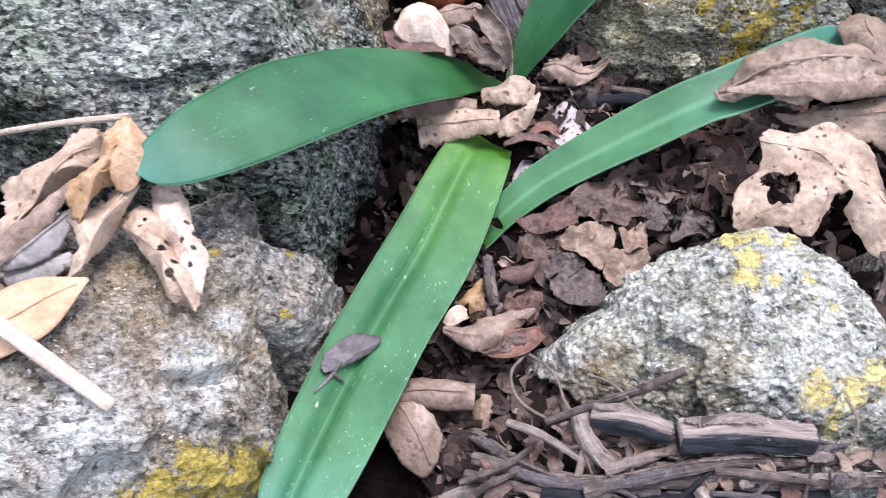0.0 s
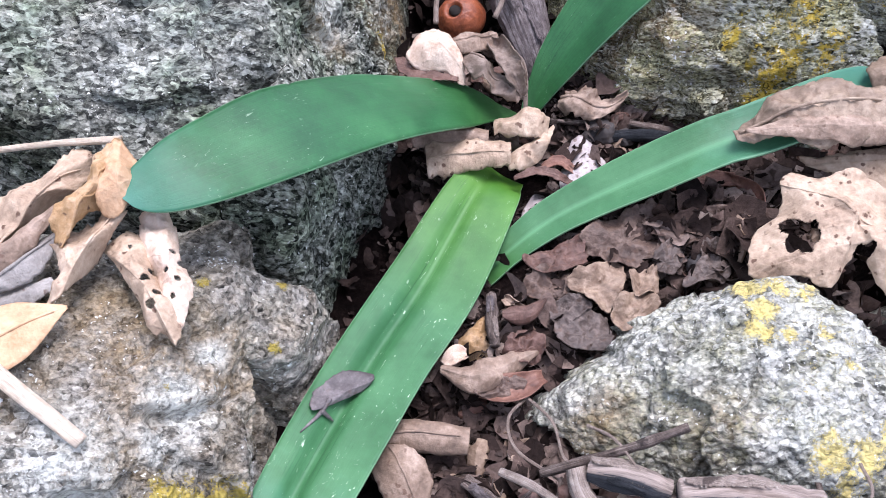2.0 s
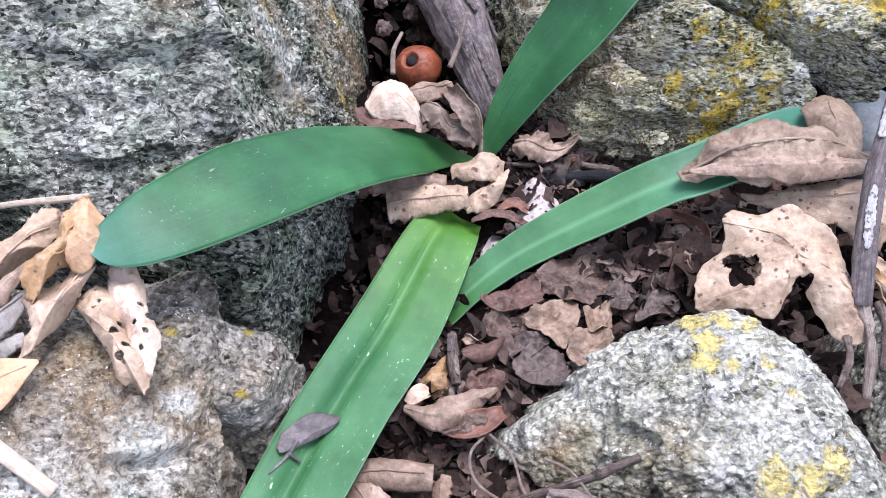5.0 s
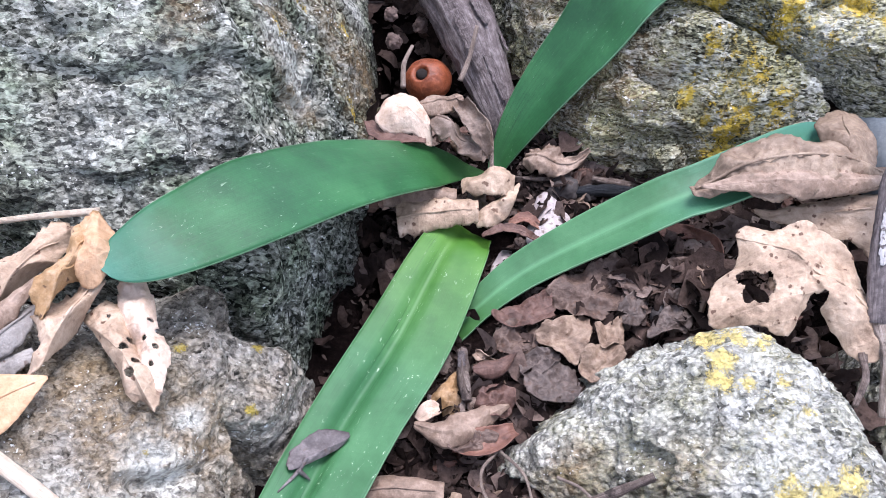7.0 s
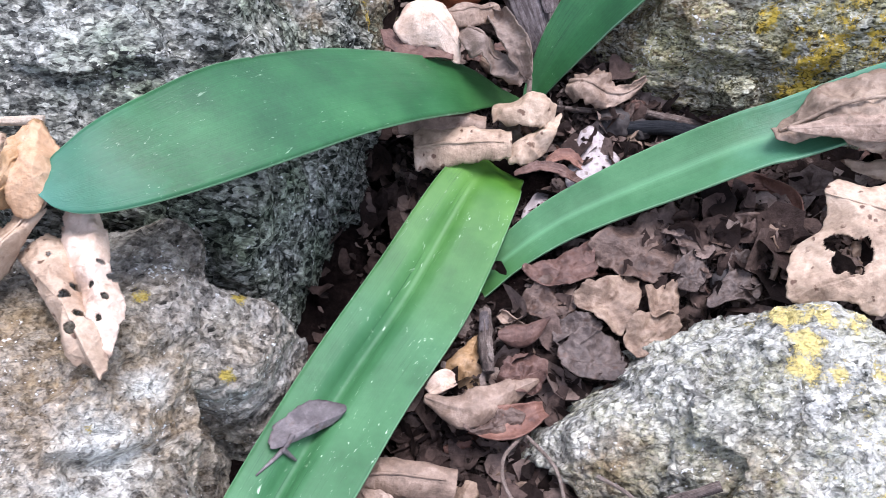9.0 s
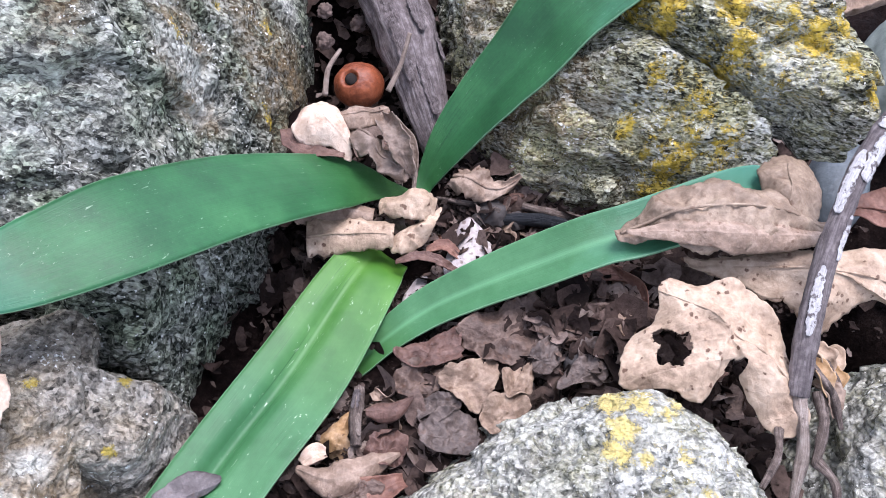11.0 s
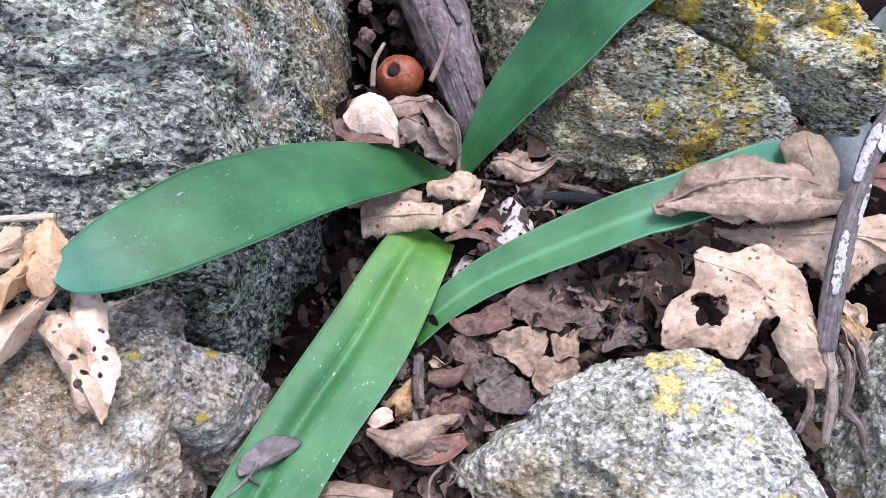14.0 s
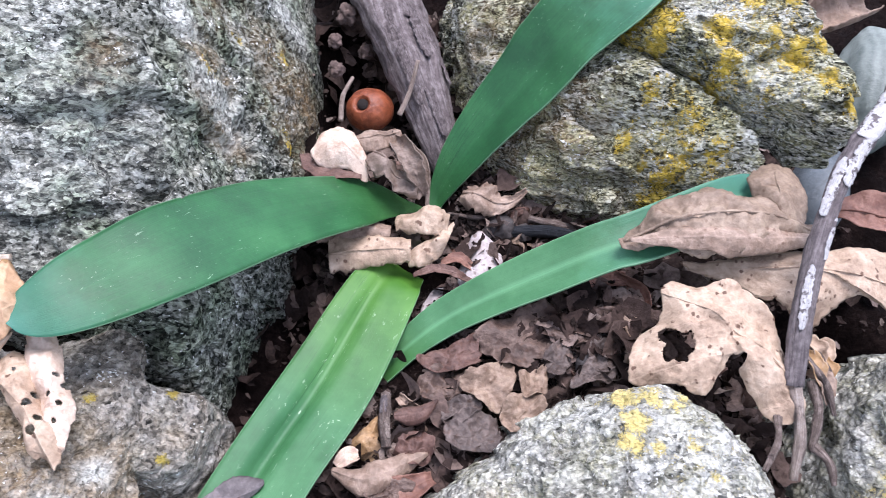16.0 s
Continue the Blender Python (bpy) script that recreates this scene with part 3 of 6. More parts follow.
def blade(name, spine, widths, mat, parent=None, curl=0.0, fold=0.0, roll=0.0, wave=0.0, wrinkle=0.0, ragged=0.0, nu=60, nv=14, thick=0.0005, seed=0.0, extra=None, holes=(), skew=0.0, twist=0.0, groove=None, crumple=0.0, rib=False):
    """A leaf blade along a spine: half-widths along it, curled (radians each side) or folded across it. Returns the object and a function (u, v) -> place, normal."""
    C = spline(spine, nu)
    W = spline([(w, 0, 0) for w in widths], nu)[:, 0].clip(0.0002)
    verts, uvs, vein = [], [], []
    for i in range(nu):
        u = i / (nu - 1)
        d = C[min(i + 1, nu - 1)] - C[max(i - 1, 0)]
        d /= np.linalg.norm(d)
        s = np.cross(d, (0, 0, 1))
        s /= np.linalg.norm(s)
        up = np.cross(s, d)
        r = radians(roll + twist * u)
        s, up = math.cos(r) * s + math.sin(r) * up, math.cos(r) * up - math.sin(r) * s
        for j in range(nv + 1):
            v = 2 * j / nv - 1
            w = W[i] * (1 + ragged * fract((u * 9 + seed, 5.5 * (1 if v > 0 else -1), seed), 4) * abs(v) ** 3)
            if abs(curl) > 0.01:
                R = w / abs(curl)
                x, h = R * math.sin(abs(curl) * v), math.copysign(R * (1 - math.cos(curl * v)), curl)
            else:
                x, h = w * v, 0.0
            h += fold * abs(v) * w + wave * v * abs(v) * fract((u * 5 + seed, v, 0.3), 3) + skew * v * w
            if groove:
                h -= groove[1] * math.exp(-(((v - groove[0]) / groove[2]) ** 2)) * min(1.0, 4 * u, 5 * (1 - u))
            p = C[i] + s * x + up * h
            if crumple:
                p = p + up * crumple * (noise.ridged_multi_fractal(Vector((p[0] * 55 + seed, p[1] * 55, p[2] * 30)), 0.9, 2.0, 3, 1.0, 2.0) - 1.0)
            if wrinkle:
                p = p + up * wrinkle * fract((p[0] * 110 + seed, p[1] * 110, p[2] * 60), 4)
            verts.append(p)
            uvs.append((u, j / nv))
            q = abs(v)
            side = abs(((u * 9 - q * 1.6) % 1.0) - 0.5)
            vein.append(max(0.0, 1 - q / 0.06) + 0.6 * max(0.0, 1 - side / 0.06) * (q < 0.92))
    faces = []
    m = nv + 1
    for i in range(nu - 1):
        for j in range(nv):
            u, v = (i + 0.5) / (nu - 1), (j + 0.5) / nv
            if any(((u - a) / ru) ** 2 + ((v - b) / rv) ** 2 < 1 for a, b, ru, rv in holes):
                continue
            faces.append((i * m + j, (i + 1) * m + j, (i + 1) * m + j + 1, i * m + j + 1))
    V = np.array(verts)
    N = normals_of(V, faces)
    if N[:, 2].sum() < 0:
        faces = [tuple(reversed(f)) for f in faces]
        N = -N
    attrs = {"vein": vein}
    for key, val in (extra or {}).items():
        attrs[key] = [val] * len(verts)
    V2, F2, U2, A2 = shell(V, faces, uvs, thick, attrs, N)
    ob = mesh(name, V2, F2, mat, parent, uvs=U2, attrs=A2)
    if rib:
        ks = [round(f * (nu - 1)) * m + nv // 2 for f in (0.02, 0.15, 0.3, 0.45, 0.6, 0.75, 0.92)]
        tube("midrib", [V[k] + N[k] * 0.0002 for k in ks], [0.0008, 0.0007, 0.0004], mat, ob, sides=6, n=28, rough=0.1, seed=seed)
    return ob, lambda u, v: (V[round(u * (nu - 1)) * m + round(v * nv)], N[round(u * (nu - 1)) * m + round(v * nv)])


def sheet(name, outline, centre, mat, parent=None, wrinkle=0.002, freq=70.0, ragged=0.08, rings=16, spokes=96, thick=0.0005, seed=0.0, holes=(), crumple=0.0, rib=False):
    """A flat or cupped scrap: a rim of 3D control points round a centre, wrinkled, with optional holes (x, y, radius)."""
    Q = spline(outline, spokes, closed=True)
    c = np.array(centre)
    flat = Q[:, :2] - c[:2]
    _, axes = np.linalg.eigh(flat.T @ flat)
    long, wide = axes[:, 1], axes[:, 0]
    size = np.abs(flat @ long).max()
    fold = max(freq * 0.6, 1.4 / size)

    def veins(x):
        a, b = float((x - c[:2]) @ long) / size, abs(float((x - c[:2]) @ wide)) / size
        side = abs(((a * 4.5 - b * 4.0) % 1.0) - 0.5)
        return max(0.0, 1 - b / 0.035) + 0.6 * max(0.0, 1 - side / 0.06)
    verts, vein = [c.copy()], [0.5]
    for r in range(1, rings + 1):
        s = r / rings
        for j in range(spokes):
            p = Q[j]
            k = s * (1 + ragged * s ** 4 * fract((p[0] * 260 + seed, p[1] * 260, 1.0), 4))
            x = c[:2] + (p[:2] - c[:2]) * k
            z = c[2] + (p[2] - c[2]) * s ** 1.6
            z += wrinkle * fract((x[0] * freq + seed, x[1] * freq, seed), 4) + crumple * (noise.ridged_multi_fractal(Vector((x[0] * fold + seed, x[1] * fold, seed)), 0.9, 2.0, 3, 1.0, 2.0) - 1.0)
            verts.append(np.array((x[0], x[1], z)))
            vein.append(veins(x))
    faces = []
    for j in range(spokes):
        k = (j + 1) % spokes
        faces.append((0, 1 + j, 1 + k))
        for r in range(rings - 1):
            a, b = 1 + r * spokes, 1 + (r + 1) * spokes
            faces.append((a + j, b + j, b + k, a + k))
    V = np.array(verts)
    if holes:
        keep = []
        for f in faces:
            m = V[list(f)].mean(axis=0)
            if not any((m[0] - x) ** 2 + (m[1] - y) ** 2 < (r * (1 + 0.4 * fract((m[0] * 300, m[1] * 300, seed), 2))) ** 2 for x, y, r in holes):
                keep.append(f)
        faces = keep
    N = normals_of(V, faces)
    if N[:, 2].sum() < 0:
        faces = [tuple(reversed(f)) for f in faces]
        N = -N
    V2, F2, _, A2 = shell(V, faces, None, thick, {"vein": vein}, N)
    ob = mesh(name, V2, F2, mat, parent, attrs=A2)
    if rib:
        pts = []
        for f in (-0.85, -0.6, -0.35, -0.1, 0.15, 0.4, 0.65):
            xy = c[:2] + long * f * size
            k = int(np.argmin(np.hypot(V[:, 0] - xy[0], V[:, 1] - xy[1])))
            pts.append((V[k][0], V[k][1], V[k][2] + 0.0003))
        tube("midrib", pts, [0.0005, 0.00045, 0.0003], mat, ob, sides=6, n=28, rough=0.1, seed=seed)
    return ob


def stone(name, label, place, size, mat, seed=0.0, bump=0.12, turn=(0, 0, 0), sub=4, category="pebble", group=""):
    D, faces = ball(sub)
    V = np.array([d * (1 + bump * fract((d[0] * 1.6 + seed, d[1] * 1.6, d[2] * 1.6), 4)) * np.array(size) for d in D])
    ob = mesh(name, V, faces, mat)
    ob.matrix_world = pose(*place, *turn)
    return tagged(ob, label, category, group)


# ---- ground ----
def ground_height(x, y):
    """Litter bed: nearly level between the stones, sunk under the big ones."""
    h = 0.006 * fract((x * 26, y * 26, 1.7), 4) + 0.0022 * fract((x * 120, y * 120, 4.2), 3)
    h -= 0.055 * math.exp(-(((x + 0.026) / 0.022) ** 2 + ((y - 0.085) / 0.04) ** 2))
    h -= 0.022 * math.exp(-(((x + 0.05) / 0.02) ** 2 + ((y + 0.05) / 0.05) ** 2))
    h -= 0.020 * math.exp(-(((x + 0.045) / 0.03) ** 2 + ((y + 0.15) / 0.02) ** 2))
    h -= 0.05 * math.exp(-(((x - 0.19) / 0.04) ** 2 + ((y - 0.01) / 0.035) ** 2))
    h -= 0.09 * math.exp(-(((x - 0.195) / 0.035) ** 2 + ((y + 0.085) / 0.02) ** 2))
    h -= 0.14 * math.exp(-(((x + 0.105) / 0.055) ** 2 + ((y + 0.238) / 0.028) ** 2))
    h += 0.018 * math.exp(-(((x - 0.1) / 0.06) ** 2 + ((y + 0.07) / 0.03) ** 2))
    h += 0.05 * math.exp(-(((x + 0.19) / 0.05) ** 2 + ((y + 0.1) / 0.03) ** 2))
    return h - 0.012


near = np.linspace(-0.34, 0.34, 260)
far = np.array([0.4, 0.5, 0.7, 1.0, 1.6, 3, 6, 12, 25, 60, 150, 400])
axis = np.concatenate([-far[::-1], near, far])
gv = [(x, y, ground_height(x, y)) for y in axis for x in axis]
m = len(axis)
gf = [(j * m + i, j * m + i + 1, (j + 1) * m + i + 1, (j + 1) * m + i) for j in range(m - 1) for i in range(m - 1)]
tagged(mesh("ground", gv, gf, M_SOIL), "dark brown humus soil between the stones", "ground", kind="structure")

# ---- stones ----
rock("boulder", "big grey gneiss boulder with a stepped top and dark lower face",
     [(-0.052, 0.17), (-0.044, 0.079), (-0.042, 0.045), (-0.050, 0.02), (-0.050, -0.05), (-0.053, -0.106), (-0.066, -0.125), (-0.105, -0.122), (-0.16, -0.09), (-0.24, -0.075), (-0.3, 0.0), (-0.28, 0.15), (-0.15, 0.22)],
     0.0, 80, [(-0.15, -0.035, 0.088, -0.1, 0.75), (-0.046, 0.02, 0.0, -1.9, -0.1), (-0.064, -0.075, 0.008, -1.62, 0.3), (-0.15, 0.06, 0.165, -0.15, 0.15), (-0.2, -0.06, 0.09, 0.1, 1.2)],
     M_BOULDER, 8, 1.3, 22, 0.003, 0.0024, 0.0014, 168, [(-0.15, -0.019, 0.0, 0.005, 0.05), (-0.105, -0.012, 0.4, 0.005, 0.03), (-0.115, -0.047, 0.1, 0.0015, 0.06), (-0.09, 0.03, 0.9, 0.003, 0.03), (-0.1, 0.075, 0.4, 0.006, 0.06), (-0.085, -0.085, 0.5, 0.003, 0.03)],
     chip=(170, 0.13), layer=0.0018,
     lichen=[(-0.056, 0.024, 0.007), (-0.06, 0.066, 0.006), (-0.09, 0.015, 0.006, 0.7), (-0.064, -0.048, 0.006), (-0.12, 0.03, 0.008, 0.6), (-0.08, 0.05, 0.006, 0.5)],
     pale=[(-0.13, -0.03, 0.03, 0.45), (-0.16, -0.05, 0.03, 0.4), (-0.078, -0.06, 0.003), (-0.085, 0.005, 0.012, 0.8), (-0.15, 0.015, 0.025, 0.4), (-0.1, 0.025, 0.008), (-0.06, 0.1, 0.01)], stain=[(-0.122, -0.008, 0.011), (-0.085, 0.0, 0.01), (-0.09, 0.02, 0.01), (-0.05, 0.06, 0.03), (-0.052, 0.03, 0.02, 0.8), (-0.1, 0.05, 0.02, 0.7), (-0.08, -0.002, 0.008)])
rock("rock", "flat-topped weathered grey stone with pale crust and yellow lichen",
     [(-0.109, -0.104), (-0.1055, -0.17), (-0.1055, -0.195), (-0.108, -0.207), (-0.125, -0.2145), (-0.146, -0.2205), (-0.17, -0.229), (-0.22, -0.252), (-0.32, -0.2), (-0.3, -0.1), (-0.2, -0.092), (-0.13, -0.076), (-0.112, -0.085)],
     0.0, 84, [(-0.15, -0.15, 0.067, -0.2, 0.0), (-0.108, -0.16, 0.043, -0.6, 0.05), (-0.135, -0.197, 0.053, -0.3, 0.75), (-0.19, -0.13, 0.066, -0.1, -0.5)],
     M_LEFT, 8, 5.7, 24, 0.005, 0.0024, 0.0009, 30, [(-0.128, -0.1665, 0.3, 0.005, 0.018), (-0.157, -0.197, 0.55, 0.006, 0.026), (-0.125, -0.14, 0.6, 0.003, 0.02), (-0.118, -0.186, -0.5, 0.004, 0.015)],
     chip=(110, 0.14), layer=0.0008, grit=0.0008,
     lichen=[(-0.125, -0.12, 0.004), (-0.105, -0.112, 0.004), (-0.113, -0.196, 0.012, 1.2), (-0.127, -0.197, 0.013, 1.2), (-0.139, -0.204, 0.010, 1.2), (-0.148, -0.212, 0.014, 1.3), (-0.12, -0.208, 0.014, 1.3), (-0.158, -0.220, 0.014, 1.3), (-0.17, -0.228, 0.01), (-0.1, -0.166, 0.007), (-0.1, -0.128, 0.003, 0.9), (-0.131, -0.162, 0.003, 0.5)],
     pale=[(-0.127, -0.167, 0.012), (-0.16, -0.188, 0.02), (-0.133, -0.18, 0.008, 0.9), (-0.19, -0.19, 0.02, 0.8), (-0.12, -0.1475, 0.006), (-0.165, -0.215, 0.02, 0.6)], stain=[(-0.137, -0.150, 0.026), (-0.124, -0.157, 0.022), (-0.146, -0.185, 0.016), (-0.155, -0.14, 0.024, 0.9), (-0.17, -0.17, 0.02, 0.6), (-0.18, -0.2, 0.02, 0.5), (-0.11, -0.14, 0.014, 0.6)])
rock("rock", "small wedged grey stone beside the flat-topped stone",
     [(-0.118, -0.100), (-0.086, -0.104), (-0.080, -0.112), (-0.082, -0.128), (-0.087, -0.139), (-0.094, -0.147), (-0.122, -0.145), (-0.126, -0.115)], 0.0, 80,
     [(-0.09, -0.122, 0.033, -0.6, 0.1), (-0.1, -0.12, 0.042, -0.35, 0.1)], M_LEFT, 7, 9.1, 18, 0.002, 0.0016, 0.0006, 60, chip=(40, 0.1), layer=0.0006, lichen=[(-0.100, -0.137, 0.0035), (-0.099, -0.111, 0.0035)])
rock("rock", "rounded pale granite stone with yellow lichen patches",
     [(0.004, -0.150), (0.022, -0.128), (0.05, -0.111), (0.073, -0.103), (0.1, -0.1), (0.13, -0.111), (0.145, -0.135), (0.16, -0.17), (0.155, -0.21), (0.09, -0.212), (0.02, -0.178)],
     0.005, 68, [(0.08, -0.145, 0.053, -0.02, 0.0), (0.03, -0.142, 0.033, 0.6, 0.1), (0.09, -0.115, 0.048, 0.0, -0.5), (0.1, -0.19, 0.047, 0.0, 0.5), (0.135, -0.14, 0.04, -0.7, 0)],
     M_RIGHT, 7, 3.3, 14, 0.003, 0.002, 0.0005, 40, grit=0.0009, layer=0.0006, chip=(70, 0.14),
     lichen=[(0.078, -0.118, 0.009, 1.2), (0.088, -0.1195, 0.008, 1.1), (0.078, -0.131, 0.008, 1.2), (0.075, -0.141, 0.008, 1.1), (0.096, -0.1245, 0.005), (0.084, -0.143, 0.005), (0.102, -0.12, 0.006, 0.9), (0.1, -0.141, 0.006, 0.8), (0.093, -0.184, 0.01, 1.1), (0.106, -0.186, 0.01, 1.2), (0.117, -0.18, 0.01, 1.1), (0.1, -0.194, 0.008), (0.106, -0.154, 0.005, 0.8), (0.1, -0.15, 0.05, 0.35)],
     pale=[(0.1, -0.15, 0.035, 0.5), (0.06, -0.12, 0.02, 0.5), (0.09, -0.185, 0.02, 0.7)], stain=[(0.02, -0.165, 0.018), (0.055, -0.175, 0.016, 0.7)])
rock("rock", "mossy schist stone with a pointed end and yellow lichen",
     [(0.042, 0.046), (0.044, 0.03), (0.06, 0.009), (0.079, -0.002), (0.102, -0.006), (0.126, -0.011), (0.155, -0.012), (0.162, -0.004), (0.132, 0.026), (0.09, 0.056), (0.06, 0.066)],
     0.0, 92, [(0.1, 0.006, 0.030, 0.55, 1.5), (0.12, 0.015, 0.062, 0.1, 0.1), (0.06, 0.03, 0.031, 1.1, 0.3), (0.15, -0.006, 0.056, 0.3, 0.9)],
     M_SCHIST, 7, 7.7, 22, 0.004, 0.002, 0.002, 150, [(0.11, 0.0, -0.35, 0.005, 0.05), (0.09, 0.022, -0.3, 0.005, 0.05)],
     lichen=[(0.118, -0.006, 0.011, 1.1), (0.126, 0.0, 0.007), (0.1, 0.012, 0.006), (0.128, 0.012, 0.014, 0.75), (0.142, 0.0, 0.012, 0.75), (0.108, 0.022, 0.008, 0.8), (0.11, 0.004, 0.004, 0.9), (0.12, 0.012, 0.035, 0.55)],
     # soil brown, and the deep shadow beneath the rear leaf painted with it
     stain=[(0.055, 0.035, 0.03), (0.075, 0.015, 0.022, 0.9), (0.1, 0.0, 0.02, 0.4)])
rock("rock", "grey schist stone with bright yellow lichen behind the pointed stone",
     [(0.085, 0.062), (0.115, 0.04), (0.155, 0.014), (0.2, -0.004), (0.205, 0.004), (0.192, 0.029), (0.174, 0.056), (0.158, 0.082), (0.13, 0.09), (0.095, 0.09)],
     0.066, 98, [(0.16, 0.005, 0.076, 0.05, 0.55), (0.14, 0.05, 0.093, 0.0, 0.05), (0.19, 0.02, 0.080, -0.9, 0.2), (0.1, 0.05, 0.074, 0.9, 0.0)],
     M_SCHIST, 7, 2.2, 22, 0.004, 0.002, 0.002, 155, [(0.16, 0.03, -0.35, 0.004, 0.05)],
     lichen=[(0.105, 0.056, 0.014, 1.3), (0.112, 0.044, 0.010, 1.2), (0.135, 0.036, 0.01, 1.2), (0.14, 0.026, 0.009, 1.1), (0.16, 0.034, 0.008), (0.17, 0.026, 0.011, 1.1), (0.185, 0.016, 0.01), (0.152, 0.05, 0.008), (0.198, 0.008, 0.008), (0.172, 0.055, 0.008, 1.1), (0.184, 0.034, 0.008, 1.1), (0.155, 0.01, 0.008, 0.7), (0.155, 0.035, 0.05, 0.55)],
     pale=[(0.14, 0.05, 0.02, 0.7), (0.16, 0.02, 0.02, 0.4)], bottom=0.036)
rock("rock", "brown-grey upright stone behind the green plant",
     [(0.024, 0.12), (0.028, 0.075), (0.036, 0.055), (0.056, 0.06), (0.08, 0.09), (0.09, 0.14), (0.05, 0.16)], 0.01, 80,
     [(0.05, 0.09, 0.05, 0.5, 0.3), (0.06, 0.07, 0.05, 0.2, 0.8)], M_SCHIST, 6, 4.4, 14, 0.004, 0.003, 0.002, 150, lichen=[(0.05, 0.1, 0.006)], stain=[(0.04, 0.08, 0.02, 0.8)])
rock("rock", "pale smooth stone at the edge of the litter",
     [(0.168, -0.165), (0.172, -0.13), (0.184, -0.104), (0.205, -0.09), (0.25, -0.09), (0.27, -0.14), (0.24, -0.2), (0.19, -0.2)], 0.01, 76,
     [(0.2, -0.13, 0.048, 0.3, 0.0)], M_RIGHT, 6, 8.2, 12, 0.004, 0.002, 0.0006, 70, lichen=[(0.185, -0.16, 0.014, 0.8)])
rock("rock", "low pale stone below the charred sticks",
     [(-0.034, -0.226), (-0.004, -0.207), (0.03, -0.206), (0.09, -0.206), (0.14, -0.206), (0.19, -0.24), (0.15, -0.32), (-0.02, -0.32)], 0.0, 74,
     [(0.05, -0.24, 0.031, 0.05, -0.05), (0.12, -0.23, 0.036, 0.0, 0.0)], M_RIGHT, 6, 6.6, 14, 0.005, 0.003, 0.0006, 20, lichen=[(0.01, -0.22, 0.007, 0.8), (0.03, -0.218, 0.006, 0.7)], pale=[(0.1, -0.225, 0.03), (0.0, -0.225, 0.02, 0.8)])
stone("pebble", "blue-grey rounded pebble wedged between stones", (0.226, 0.02, -0.012), (0.016, 0.03, 0.02), M_BLUE, 1.1, 0.06, (0, 0, -25))
stone("pebble", "greenish smooth stone with faint pale bands", (0.262, 0.075, 0.012), (0.022, 0.042, 0.026), M_GREENSTONE, 2.4, 0.08, (0, 0, -20))

# ---- green plant ----
plant = tagged(new("strap_leaf_plant"), "green plant with glossy strap leaves growing from the litter", "plant")
plant.location = (0.006, -0.01, -0.012)
bpy.context.view_layer.update()


STRAPS = []


def strap(spine, widths, **how):
    ob, at = blade("leaf", spine, widths, M_STRAP, None, nu=110, nv=20, thick=0.0011, **how)
    ob.parent = plant
    ob.matrix_parent_inverse = Matrix.Translation((-0.006, 0.01, 0.012))
    STRAPS.append(at)
    return at


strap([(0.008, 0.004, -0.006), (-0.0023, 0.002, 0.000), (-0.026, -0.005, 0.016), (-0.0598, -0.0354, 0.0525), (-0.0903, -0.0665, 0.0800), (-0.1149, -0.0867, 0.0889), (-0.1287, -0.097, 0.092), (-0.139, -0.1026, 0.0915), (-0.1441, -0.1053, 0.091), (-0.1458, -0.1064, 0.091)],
      [0.001, 0.0045, 0.0142, 0.0185, 0.0195, 0.0168, 0.0138, 0.0096, 0.0048, 0.0004], curl=-0.25, fold=0.05, roll=10, extra={"keel": 0.03, "scars": 0.35, "light": 0.0, "young": 0.45, "streak": 0.2, "leaf_shade": 0.25}, seed=1.0)
leaf_at = strap([(-0.003, -0.030, -0.008), (-0.0135, -0.0445, -0.001), (-0.0374, -0.0910, 0.003), (-0.0602, -0.1295, 0.010), (-0.0760, -0.1600, 0.0175), (-0.0888, -0.1862, 0.024), (-0.0978, -0.2045, 0.027), (-0.1005, -0.2115, 0.0278), (-0.1015, -0.2150, 0.028), (-0.1018, -0.2162, 0.028)],
                [0.011, 0.0165, 0.0195, 0.0187, 0.0180, 0.0168, 0.0145, 0.0105, 0.0062, 0.0006], curl=0.12, fold=0.08, extra={"keel": 0.0, "scars": 1.0, "light": 0.7, "young": 0.95, "streak": 0.7}, seed=2.0, groove=(0.25, 0.0052, 0.17))
low_at = strap([(-0.030, -0.093, -0.016), (-0.0165, -0.0828, -0.012), (-0.0035, -0.0726, -0.005), (0.0138, -0.0628, 0.004), (0.0335, -0.0560, 0.013), (0.0576, -0.0505, 0.025), (0.0820, -0.0454, 0.037), (0.0994, -0.0421, 0.042), (0.138, -0.0285, 0.047), (0.156, -0.0175, 0.046), (0.163, -0.014, 0.046)],
      [0.004, 0.006, 0.0072, 0.0092, 0.0108, 0.0122, 0.0124, 0.0128, 0.013, 0.0085, 0.001], curl=0.35, fold=0.1, extra={"keel": 0.6, "scars": 0.12, "light": 0.7, "young": 0.5, "streak": 0.3}, seed=3.0)
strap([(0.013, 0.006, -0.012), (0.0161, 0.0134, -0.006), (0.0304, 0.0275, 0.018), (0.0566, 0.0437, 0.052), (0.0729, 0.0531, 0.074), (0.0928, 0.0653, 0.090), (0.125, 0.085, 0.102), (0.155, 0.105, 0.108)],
      [0.003, 0.0056, 0.0124, 0.0184, 0.0203, 0.0215, 0.016, 0.002], curl=0.18, fold=0.1, ragged=0.05, extra={"keel": 0.05, "scars": 0.3, "young": 0.15, "streak": 1.0, "leaf_shade": 0.3}, seed=4.0)

